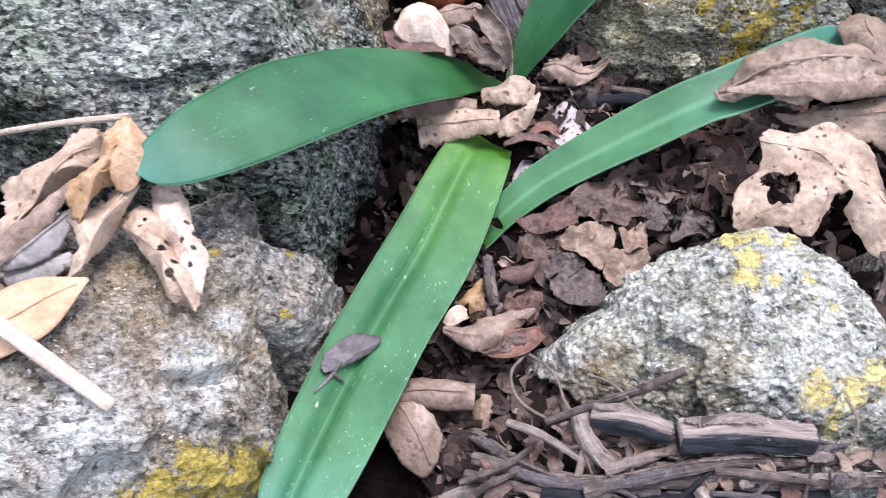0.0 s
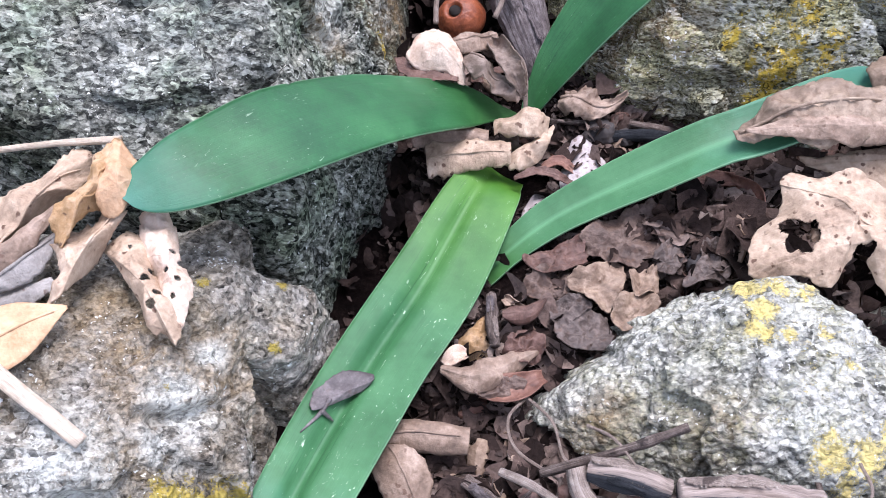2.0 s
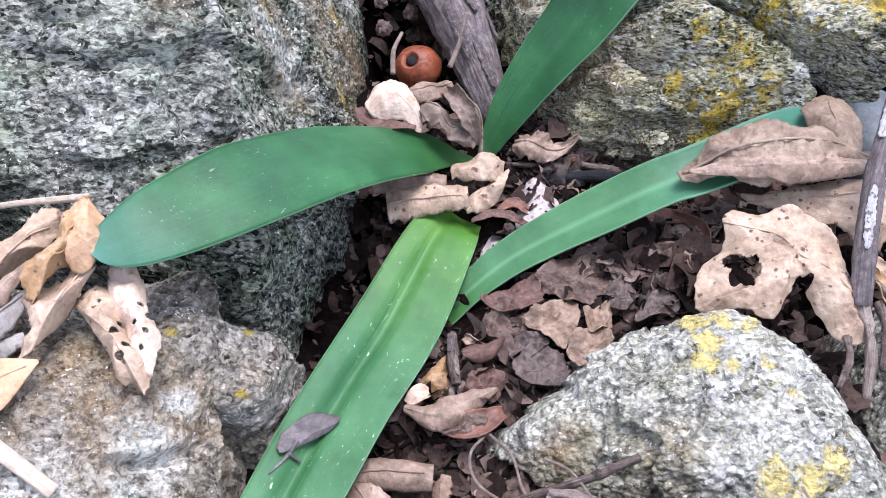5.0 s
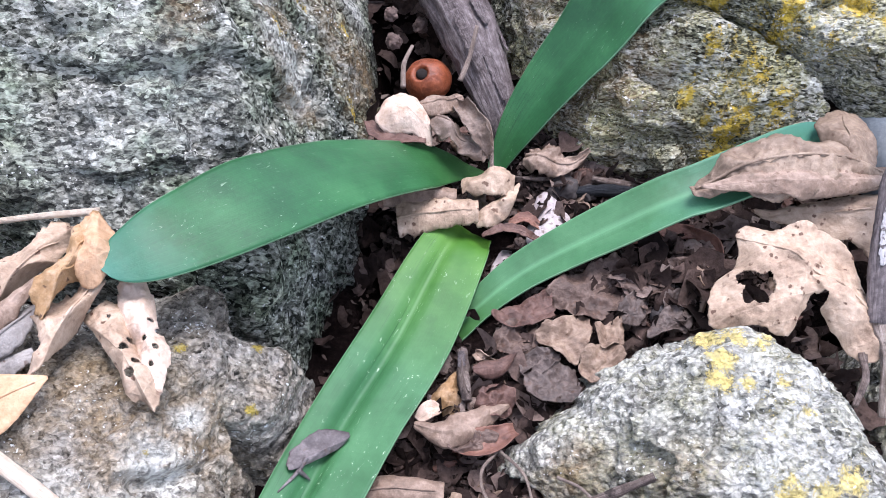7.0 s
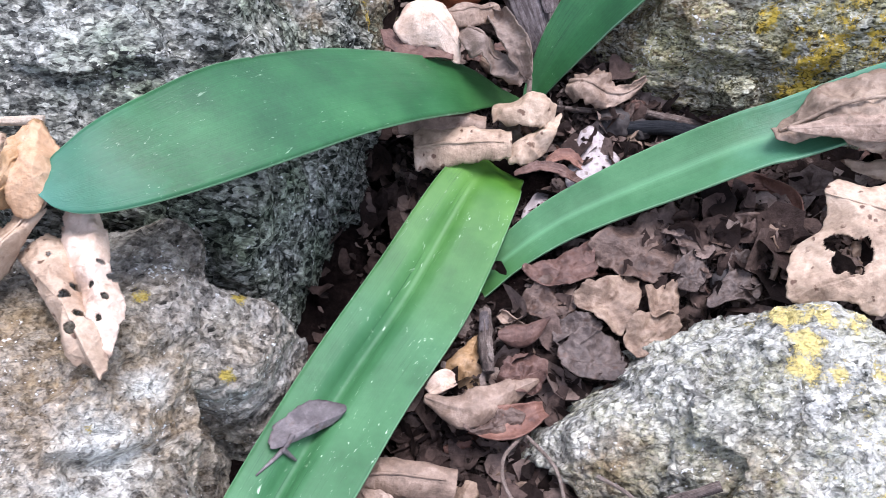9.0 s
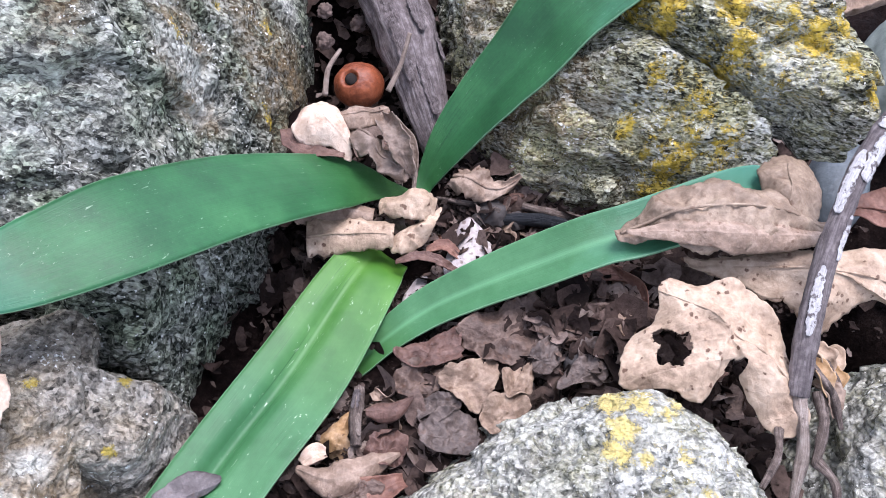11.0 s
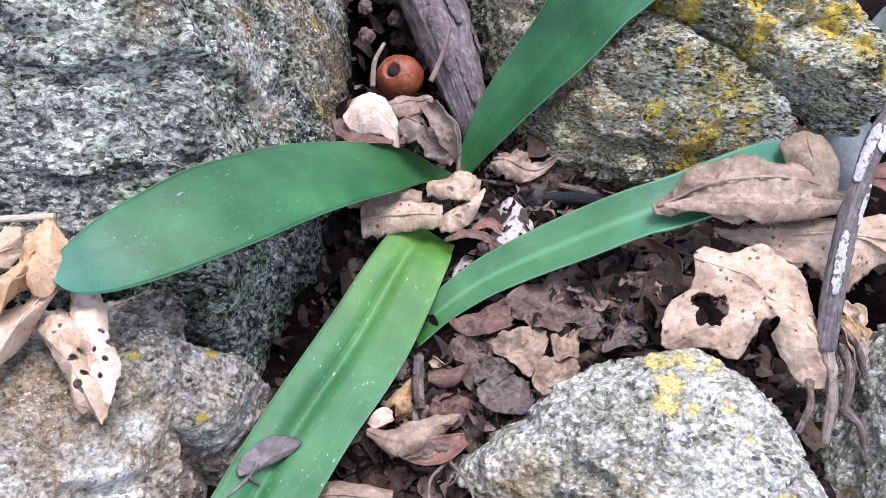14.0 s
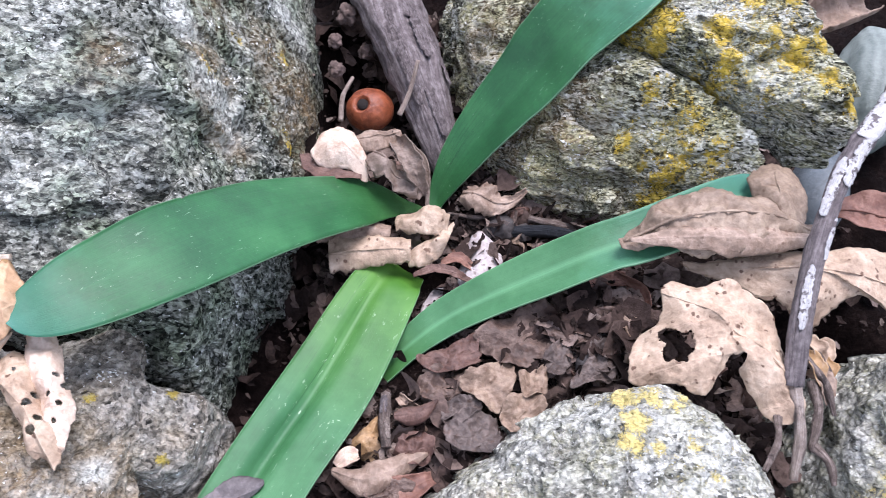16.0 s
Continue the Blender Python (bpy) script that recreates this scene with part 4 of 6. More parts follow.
# ---- woody bits ----
stem_line = [(-0.03, 0.17, 0.03), (-0.008, 0.113, 0.022), (0.005, 0.074, 0.016), (0.018, 0.036, 0.002), (0.024, 0.022, -0.012)]
stem = tagged(tube("woody_stem", stem_line, [0.018, 0.016, 0.0145, 0.009, 0.005], M_STEM, sides=40, n=120, rough=0.1, ridge=0.16), "thick grey-brown wrinkled dead stem", "stem")
stick_line = [(0.222, 0.02, 0.098), (0.203, -0.004, 0.09), (0.183, -0.027, 0.08), (0.166, -0.058, 0.07), (0.154, -0.090, 0.06), (0.150, -0.115, 0.046)]
stick = tagged(tube("stick", stick_line, [0.005, 0.0048, 0.0046, 0.0042, 0.0046, 0.004], M_TWIG, sides=18, n=90, rough=0.22, ridge=0.1), "grey stick with flaking white bark", "stick")


def bark_flake(line, radius, start, end, side, spread, seed, mat, parent, name="bark_flake"):
    """A curved flake of bark wrapped part of the way round a stick."""
    C = spline(line, 400)[int(400 * start):int(400 * end)]
    V, F = [], []
    n, m = len(C), 9
    for i, p in enumerate(C):
        d = C[min(i + 1, n - 1)] - C[max(i - 1, 0)]
        d /= np.linalg.norm(d)
        s = np.cross(d, (0, 0, 1))
        s /= np.linalg.norm(s)
        up = np.cross(s, d)
        e = min(1.0, 5 * i / n, 5 * (n - 1 - i) / n) ** 0.5
        w = spread * (0.35 + 0.65 * e)
        for j in range(m):
            v = j / (m - 1) * 2 - 1
            a = side + w * v * (1 + 0.5 * fract((i * 0.16, seed + (5 if v > 0 else 0), 1.0), 4))
            r = radius * (1.06 + 0.05 * fract((i * 0.2, j * 0.6, seed), 3))
            V.append(p + r * (math.cos(a) * s + math.sin(a) * up))
    for i in range(n - 1):
        for j in range(m - 1):
            F.append((i * m + j, i * m + j + 1, (i + 1) * m + j + 1, (i + 1) * m + j))
    V = np.array(V)
    N = normals_of(V, F)
    U = [(i * 0.02, j / m * 0.3) for i in range(n) for j in range(m)]
    V2, F2, U2, _ = shell(V, F, U, 0.0005, {}, N)
    return mesh(name, V2, F2, mat, parent, uvs=U2)


for k, (a, b, side, spread) in enumerate([(0.0, 0.33, 1.6, 1.3), (0.32, 0.47, 2.1, 0.6), (0.4, 0.56, 1.0, 0.45), (0.68, 0.84, 1.3, 0.35), (0.55, 0.66, 2.3, 0.25)]):
    bark_flake(stick_line, 0.0046, a, b, side, spread, k * 3.1, M_BARK, stick)
for k, (a, b, r, side, spread) in enumerate([(0.3, 0.62, 0.0148, 1.1, 0.16), (0.2, 0.5, 0.0155, 1.9, 0.2), (0.5, 0.72, 0.0115, 1.6, 0.2), (0.35, 0.58, 0.0148, 2.5, 0.14)]):
    bark_flake(stem_line, r, a, b, side, spread, k * 2.3 + 1, M_STEM, stem, "bark_strip")
tagged(tube("straw", [(-0.215, -0.136, 0.097), (-0.199, -0.148, 0.094), (-0.175, -0.166, 0.087), (-0.151, -0.184, 0.078)], [0.0028, 0.0028, 0.0027, 0.0024], M_STRAW, sides=12, n=40, rough=0.05, flat=0.7), "pale dry straw stalk lying on the stone", "straw")
for a, b, r in (((0.1502, -0.113, 0.047), (0.147, -0.150, 0.032), 0.0030), ((0.161, -0.112, 0.043), (0.157, -0.138, 0.034), 0.0026), ((0.158, -0.136, 0.034), (0.165, -0.152, 0.03), 0.0022), ((0.143, -0.126, 0.04), (0.129, -0.150, 0.046), 0.0018), ((0.155, -0.102, 0.05), (0.169, -0.125, 0.038), 0.002), ((0.164, -0.1, 0.045), (0.170, -0.118, 0.036), 0.0022)):
    tagged(tube("dry_stalk", [a, ((a[0] + b[0]) / 2 + 0.002, (a[1] + b[1]) / 2, (a[2] + b[2]) / 2 + 0.002), b], [r, r * 0.7, r * 0.8, r * 0.5], M_SPLIT if r > 0.0028 else M_DEADWOOD, n=40, sides=12, rough=0.35, ridge=0.4, seed=a[0] * 90), "broken dry brown stalk hanging beside the pale granite stone", "stalk", "broken stalks")

# charred and rotten sticks below the granite stone
for k, (line, radii) in enumerate([([(0.037, -0.1975, 0.047), (0.06, -0.199, 0.049), (0.085, -0.2025, 0.047)], [0.0052, 0.0062, 0.0058, 0.0046]), ([(0.010, -0.185, 0.036), (0.022, -0.189, 0.04), (0.036, -0.195, 0.041)], [0.0035, 0.0052, 0.0045])]):
    burnt = tagged(tube("charred_stick", line, radii, M_HALFCHAR, sides=26, n=80, rough=0.3, ridge=0.32, seed=3 + 5 * k), "charred black stick end with a pale streak", "stick", "charred sticks")
    bark_flake(line, radii[1] * 0.93, 0.04, 0.68, 2.3, 0.42, 4.0 + k, M_SPLIT, burnt, "pale_wood_strip")
    bark_flake(line, radii[1] * 0.93, 0.3, 0.86, 0.9, 0.22, 7.0 + k, M_CHAR, burnt, "charred_strip")
for k, (pts, r, mat, lab) in enumerate([
    ([(0.004, -0.2105, 0.03), (0.03, -0.2085, 0.041), (0.055, -0.207, 0.044), (0.075, -0.2085, 0.042)], 0.0024, M_DEADWOOD, "split pale brown stick below the granite stone"),
    ([(-0.032, -0.190, 0.012), (0.0, -0.206, 0.026), (0.045, -0.2115, 0.038), (0.09, -0.2165, 0.042), (0.15, -0.219, 0.044)], 0.0028, M_DEADWOOD, "long rotten brown stick below the granite stone"),
    ([(-0.01, -0.208, 0.022), (0.03, -0.216, 0.032), (0.06, -0.2165, 0.036), (0.09, -0.2205, 0.038)], 0.0032, M_CHAR, "long charred stick below the granite stone"),
    ([(-0.036, -0.196, 0.012), (0.0, -0.2105, 0.024), (0.03, -0.2135, 0.036)], 0.0018, M_DEADWOOD, "long rotten brown stick below the granite stone"),
    ([(0.043, -0.2145, 0.038), (0.046, -0.221, 0.039), (0.05, -0.228, 0.036)], 0.0026, M_SPLIT, "short pale split wood piece below the granite stone"),
    ([(0.088, -0.2165, 0.046), (0.093, -0.2175, 0.047), (0.1, -0.2165, 0.046)], 0.0026, M_DEADWOOD, "short tan split wood piece below the granite stone"),
    ([(-0.055, -0.206, 0.0), (-0.032, -0.201, 0.008), (-0.016, -0.203, 0.01)], 0.002, M_SPLIT, "pale bleached twig below the granite stone"),
    ([(0.0144, -0.2213, 0.036), (0.025, -0.229, 0.038), (0.036, -0.2365, 0.038)], 0.0017, M_SPLIT, "pale bleached twig below the granite stone"),
    ([(0.054, -0.22, 0.037), (0.062, -0.227, 0.038), (0.074, -0.229, 0.037)], 0.003, M_DEADWOOD, "short split wood piece below the granite stone"),
    ([(0.006, -0.183, 0.034), (0.008, -0.192, 0.032), (0.014, -0.201, 0.03)], 0.0036, M_SPLIT, "short pale split wood piece below the granite stone"),
    ([(0.012, -0.204, 0.033), (0.025, -0.202, 0.036), (0.04, -0.198, 0.036)], 0.0022, M_SPLIT, "short pale split wood piece below the granite stone"),
    ([(-0.004, -0.181, 0.022), (0.019, -0.180, 0.041), (0.043, -0.175, 0.052)], 0.0016, M_DEADWOOD, "thin brown twig across the stone"),
    ([(-0.02, -0.2, 0.016), (0.0, -0.21, 0.018), (0.02, -0.216, 0.022)], 0.003, M_CHAR, "small charred twig below the granite stone"),
    ([(0.03, -0.205, 0.036), (0.06, -0.2085, 0.041), (0.1, -0.2095, 0.043)], 0.002, M_DEADWOOD, "thin rotten twig below the granite stone"),
    ([(0.05, -0.224, 0.037), (0.056, -0.233, 0.038), (0.07, -0.238, 0.036)], 0.0028, M_DEADWOOD, "short split wood piece below the granite stone"),
    ([(-0.03, -0.178, 0.004), (-0.018, -0.19, 0.008), (-0.005, -0.2, 0.016)], 0.0026, M_DEADWOOD, "short split wood piece below the granite stone"),
    ([(0.06, -0.005, 0.0), (0.085, -0.013, 0.003), (0.098, -0.013, 0.002)], 0.0018, M_DEADWOOD, "thin brown twig in the litter"),
    ([(0.045, -0.012, -0.002), (0.068, -0.014, 0.002), (0.09, -0.02, 0.004)], 0.0026, M_CHAR, "dark twig in the litter"),
    ([(0.062, -0.043, 0.0), (0.072, -0.058, 0.004), (0.08, -0.07, 0.006)], 0.0016, M_DEADWOOD, "thin brown twig in the litter"),
    ([(-0.014, -0.098, 0.0), (-0.0155, -0.112, 0.006), (-0.015, -0.124, 0.006)], 0.0024, M_DEADWOOD, "upright brown splinter in the litter"),
    ([(0.02, 0.0, -0.004), (0.034, -0.006, 0.002), (0.042, -0.004, 0.002)], 0.001, M_DEADWOOD, "thin brown twig in the litter"),
]):
    twig = tagged(tube("twig", pts, [r, r * 1.05, r * 0.85], mat, sides=14, n=60, rough=0.4, ridge=0.4, seed=k * 3.7), lab, "twig", "twigs in the litter")
    if mat is M_DEADWOOD and r > 0.0023:
        bark_flake(pts, r, 0.1, 0.42, 1.2, 0.6, k * 1.3, M_TWIG, twig, "bark_strip")
        bark_flake(pts, r, 0.5, 0.85, 2.0, 0.4, k * 1.7, M_SPLIT, twig, "bark_strip")
for k, pts in enumerate([
    [(-0.004, -0.146, 0.006), (-0.013, -0.157, 0.012), (-0.011, -0.170, 0.014), (0.002, -0.183, 0.02), (0.006, -0.195, 0.03), (0.010, -0.214, 0.028)],
    [(-0.004, -0.146, 0.006), (0.002, -0.162, 0.022), (0.004, -0.178, 0.028), (0.012, -0.186, 0.035)],
    [(0.003, -0.183, 0.022), (-0.001, -0.196, 0.022), (-0.008, -0.214, 0.012)],
    [(0.012, -0.168, 0.035), (0.019, -0.176, 0.043), (0.026, -0.188, 0.044)],
    [(0.098, -0.19, 0.055), (0.1, -0.2, 0.054), (0.094, -0.209, 0.05)]]):
    tagged(tube("rootlet", pts, [0.0007, 0.0006, 0.0004], M_ROOTLET, sides=8, n=40, rough=0.2, seed=k), "thin dry curved rootlet", "root", "dry rootlets")

# bark scraps caught between the sticks
bits = random.Random(8)
for k in range(60):
    x = bits.uniform(-0.03, 0.12)
    y = -0.2 - 0.12 * max(0.0, x - 0.02) + bits.uniform(-0.022, 0.012)
    z = 0.016 + 0.26 * min(max(x + 0.03, 0.0), 0.1) + bits.uniform(-0.002, 0.004)
    a, s = bits.uniform(0, 6.3), bits.uniform(0.003, 0.008)
    ex, ey = s * math.cos(a), s * math.sin(a)
    ob, _ = blade("bark_scrap", [(x - ex, y - ey, z), (x, y, z + 0.002), (x + ex, y + ey, z + bits.uniform(-0.002, 0.002))], [0.001, bits.uniform(0.0015, 0.004), 0.001], bits.choice([M_ROT, M_ROTRED, M_UMBER, M_ROTTAN, M_BROWN, M_SPLIT]), curl=bits.uniform(-1.4, 1.4), wrinkle=0.001, crumple=0.0015, ragged=0.4, nu=20, nv=8, seed=k * 1.9)
    tagged(ob, "small curled brown bark scrap among the charred sticks", "bark scrap", "bark scraps")

# thin broken twigs strewn over the sticks
strewn = random.Random(17)
for k in range(34):
    x = strewn.uniform(-0.035, 0.125)
    y = -0.203 - 0.1 * max(0.0, x - 0.02) + strewn.uniform(-0.02, 0.012)
    z = 0.018 + 0.25 * min(max(x + 0.03, 0.0), 0.1) + strewn.uniform(-0.003, 0.004)
    a, half = strewn.gauss(0.05, 0.7), strewn.uniform(0.007, 0.022)
    ex, ey = half * math.cos(a), half * math.sin(a)
    r = strewn.uniform(0.0006, 0.0016)
    bend = strewn.uniform(-0.003, 0.003)
    tagged(tube("twig", [(x - ex, y - ey, z - 0.002), (x + bend, y - bend, z + 0.002), (x + ex, y + ey, z)], [r, r * 1.1, r * 0.6], strewn.choice([M_DEADWOOD, M_CHAR, M_DEADWOOD, M_TWIG, M_SPLIT, M_ROOTLET]), sides=8, n=22, rough=0.3, ridge=0.3, seed=k * 2.9), "thin broken twig among the charred sticks", "twig", "twigs in the litter")

# ---- dead leaves ----
DL = "dead leaves"


def dead(ob, label):
    return tagged(ob[0] if isinstance(ob, tuple) else ob, label, "leaf", DL)


# over the tip of the green leaf
dead(blade("dead_leaf", [(0.087, -0.048, 0.048), (0.105, -0.043, 0.056), (0.13, -0.041, 0.062), (0.155, -0.042, 0.06), (0.18, -0.047, 0.052)], [0.003, 0.0125, 0.0185, 0.0145, 0.003], M_UMBER, curl=-0.9, wrinkle=0.0025, crumple=0.0035, ragged=0.3, nu=90, nv=24, seed=1.2, rib=True), "brown curled dead leaf resting on the green leaf")
dead(blade("dead_leaf", [(0.09, -0.049, 0.052), (0.115, -0.052, 0.060), (0.14, -0.053, 0.0605), (0.176, -0.049, 0.054)], [0.001, 0.006, 0.0085, 0.002], M_BROWN, curl=-0.9, roll=-16, wrinkle=0.0018, crumple=0.0015, ragged=0.2, seed=7.1), "folded tan edge of a curled dead leaf")
dead(sheet("dead_leaf", [(0.1500, -0.0176, 0.0540), (0.1560, -0.0112, 0.0540), (0.1640, -0.0085, 0.0540), (0.1717, -0.0109, 0.0540), (0.1757, -0.0195, 0.0540), (0.1751, -0.0319, 0.0540), (0.1694, -0.0448, 0.0540), (0.1595, -0.0469, 0.0540), (0.1554, -0.0396, 0.0540), (0.1510, -0.0282, 0.0540)], (0.1580, -0.0332, 0.0625), M_UMBER, wrinkle=0.002, crumple=0.002, ragged=0.04, seed=2.7, rib=True), "rounded brown dead leaf with rolled rim")
# lobed leaf
dead(sheet("dead_leaf", [(0.104, -0.067, 0.044), (0.118, -0.071, 0.05), (0.131, -0.071, 0.055), (0.145, -0.087, 0.054), (0.150, -0.106, 0.048), (0.156, -0.122, 0.04), (0.145, -0.129, 0.038), (0.134, -0.119, 0.042), (0.127, -0.1055, 0.046), (0.121, -0.108, 0.044), (0.114, -0.116, 0.038), (0.1, -0.111, 0.036), (0.085, -0.108, 0.032), (0.089, -0.091, 0.038), (0.1, -0.083, 0.042)], (0.124, -0.091, 0.057), M_TAN, wrinkle=0.0045, crumple=0.0025, freq=50, ragged=0.03, rings=64, spokes=300, seed=4.2, rib=True, holes=[(0.104, -0.098, 0.0062), (0.1, -0.092, 0.003), (0.1265, -0.1055, 0.003)]), "large tan lobed dead leaf with torn holes")
dead(sheet("dead_leaf", [(0.12, -0.052, 0.034), (0.149, -0.053, 0.044), (0.187, -0.049, 0.046), (0.222, -0.056, 0.046), (0.222, -0.082, 0.036), (0.193, -0.071, 0.042), (0.168, -0.086, 0.034), (0.155, -0.072, 0.04)], (0.172, -0.062, 0.051), M_TAN, wrinkle=0.004, freq=60, rings=22, spokes=130, seed=6.4, rib=True), "tan crumpled dead leaf under the stick")
dead(blade("dead_leaf", [(0.2, -0.018, 0.03), (0.22, -0.024, 0.036), (0.25, -0.032, 0.036)], [0.003, 0.012, 0.002], M_RUST, curl=0.6, wrinkle=0.002, seed=8.8, rib=True), "rust-red dead leaf beside the stick")
dead(blade("dead_leaf", [(0.192, 0.064, 0.069), (0.206, 0.070, 0.073), (0.230, 0.081, 0.069)], [0.015, 0.021, 0.013], M_BROWN, curl=2.1, roll=-20, wrinkle=0.0012, ragged=0.15, nu=50, nv=30, seed=5.9), "tan rolled dead leaf between the stones")
for k, (x, y, z) in enumerate([(0.163, -0.098, 0.044), (0.168, -0.106, 0.04), (0.164, -0.113, 0.042), (0.171, -0.097, 0.038), (0.160, -0.106, 0.046)]):
    dead(blade("dead_leaf", [(x - 0.003, y + 0.006, z - 0.003), (x + 0.001, y, z + 0.002), (x + 0.003 * (-1) ** k, y - 0.008, z - 0.002)], [0.002, 0.0045, 0.002], (M_TAN, M_ORANGE, M_BROWN)[k % 3], curl=1.2, wrinkle=0.0015, crumple=0.002, ragged=0.3, nu=30, nv=10, seed=k * 2.1), "crumbled tan leaf scrap beside the stick")
dead(blade("dead_leaf", [(0.09, -0.081, 0.004), (0.1, -0.07, 0.014), (0.104, -0.058, 0.016), (0.096, -0.043, 0.01)], [0.003, 0.007, 0.007, 0.003], M_RUST, curl=1.3, wrinkle=0.0015, seed=3.9, twist=60), "twisted rust-brown dead leaf")
dead(blade("dead_leaf", [(0.066, -0.046, 0.004), (0.08, -0.045, 0.01), (0.1, -0.047, 0.012)], [0.002, 0.006, 0.004], M_RUST, curl=0.8, wrinkle=0.0015, seed=4.9), "twisted rust-brown dead leaf")
# round the heart of the plant
dead(sheet("dead_leaf", [(-0.04804, 0.0156, 0.022), (-0.04374, 0.0244, 0.026), (-0.03514, 0.03, 0.026), (-0.02654, 0.0252, 0.026), (-0.02138, 0.014, 0.024), (-0.02138, 0.0052, 0.016), (-0.02998, 0.0092, 0.022), (-0.04116, 0.01, 0.02)], (-0.03428, 0.0188, 0.03), M_PALE, wrinkle=0.0022, crumple=0.001, seed=1.5, ragged=0.07), "cream cupped dead leaf with torn rust rim")
dead(blade("dead_leaf", [(-0.0516, 0.0199, 0.0180), (-0.0477, 0.0115, 0.0190), (-0.0388, 0.0073, 0.0190), (-0.0240, 0.0063, 0.0190)], [0.002, 0.0042, 0.0035, 0.001], M_ROTRED, curl=0.5, wrinkle=0.001, crumple=0.001, ragged=0.3, seed=1.6, nu=40), "rust-brown inner side of a torn leaf")
dead(blade("dead_leaf", [(-0.0212, 0.0209, 0.0220), (-0.0147, 0.0127, 0.0260), (-0.0080, 0.0069, 0.0240), (-0.0018, 0.0030, 0.0180), (0.0048, -0.0011, 0.0120)], [0.004, 0.0085, 0.009, 0.0075, 0.002], M_GREYLEAF, curl=-1.1, roll=12, wave=0.005, wrinkle=0.002, crumple=0.005, ragged=0.15, seed=2.5, rib=True), "folded grey-brown dead leaf beside the nut")
dead(blade("dead_leaf", [(-0.0101, 0.0289, 0.0240), (-0.0045, 0.0182, 0.0260), (-0.0003, 0.0104, 0.0240), (0.0025, 0.0050, 0.0200), (0.0058, 0.0022, 0.0120)], [0.002, 0.006, 0.0075, 0.005, 0.001], M_GREYLEAF, curl=1.5, roll=-15, wave=0.004, wrinkle=0.002, crumple=0.003, ragged=0.3, seed=2.55), "grey-brown dead leaf with curled rims")
dead(blade("dead_leaf", [(-0.0334, 0.0248, 0.0220), (-0.0240, 0.0231, 0.0280), (-0.0145, 0.0247, 0.0280), (-0.0049, 0.0306, 0.0220)], [0.003, 0.0078, 0.0078, 0.003], M_BROWN, curl=-1.0, wrinkle=0.0015, crumple=0.0015, ragged=0.1, seed=2.8, rib=True), "dull tan dead leaf arched before the nut")
dead(blade("dead_leaf", [(-0.004, 0.028, 0.018), (0.004, 0.016, 0.014), (0.008, 0.003, 0.008)], [0.004, 0.006, 0.002], M_GREYLEAF, curl=1.4, wrinkle=0.0015, seed=2.9), "crumpled grey-brown dead leaf")
dead(blade("dead_leaf", [(-0.040, -0.028, 0.004), (-0.02, -0.028, 0.008), (-0.001, -0.029, 0.01)], [0.0105, 0.0098, 0.0065], M_TAN, curl=-1.0, roll=-14, wrinkle=0.0012, crumple=0.0015, ragged=0.2, seed=3.1, rib=True), "tan rolled dead leaf beside the plant")
dead(blade("dead_leaf", [(-0.046, -0.016, 0.002), (-0.03, -0.014, 0.006), (-0.01, -0.016, 0.006)], [0.004, 0.009, 0.004], M_BROWN, curl=-0.7, wrinkle=0.0012, seed=3.2), "brown dead leaf under the green leaf")
dead(blade("dead_leaf", [(-0.008, -0.012, 0.008), (0.006, -0.013, 0.015), (0.018, -0.015, 0.012)], [0.006, 0.0105, 0.009], M_TAN, curl=-1.1, roll=8, wrinkle=0.002, crumple=0.004, seed=3.3, ragged=0.1), "tan crumpled dead leaf in the heart of the plant")
dead(sheet("dead_leaf", [(-0.004, -0.03, 0.004), (0.012, -0.02, 0.008), (0.02, -0.014, 0.012), (0.017, -0.024, 0.01), (0.012, -0.031, 0.004), (0.002, -0.037, 0.004)], (0.008, -0.027, 0.009), M_TAN, wrinkle=0.003, crumple=0.002, seed=3.4), "tan crumpled dead leaf in the heart of the plant")
dead(blade("dead_leaf", [(0.0, -0.040, 0.004), (0.012, -0.038, 0.007), (0.028, -0.043, 0.004)], [0.001, 0.0026, 0.001], M_ROTRED, curl=0.7, wrinkle=0.0012, crumple=0.001, ragged=0.3, seed=3.5), "narrow rolled red-brown dead leaf")
dead(blade("dead_leaf", [(0.014, -0.032, 0.002), (0.022, -0.031, 0.004), (0.03, -0.037, 0.003)], [0.001, 0.0032, 0.001], M_RUST, curl=0.8, wrinkle=0.0012, crumple=0.001, ragged=0.3, seed=3.6), "narrow rolled red-brown dead leaf")
dead(blade("dead_leaf", [(0.0267, 0.0073, 0.0040), (0.0332, 0.0023, 0.0100), (0.0412, -0.0017, 0.0110), (0.0500, -0.0012, 0.0090), (0.0577, 0.0036, 0.0120)], [0.005, 0.0095, 0.008, 0.0035, 0.0008], M_BROWN, curl=-0.7, roll=-14, wave=0.004, wrinkle=0.0018, crumple=0.0025, ragged=0.25, seed=9.2, rib=True), "small brown dead leaf with a hooked end")
dead(sheet("dead_leaf", [(0.03275, -0.0141, 0.001), (0.044, -0.0276, 0.002), (0.0465, -0.03975, 0.001), (0.0315, -0.04785, 0.001), (0.0215, -0.03975, 0)], (0.034, -0.033, 0.005), M_WHITEFLAKE, wrinkle=0.0018, seed=9.5, rings=10, spokes=50), "bleached white flake of leaf")
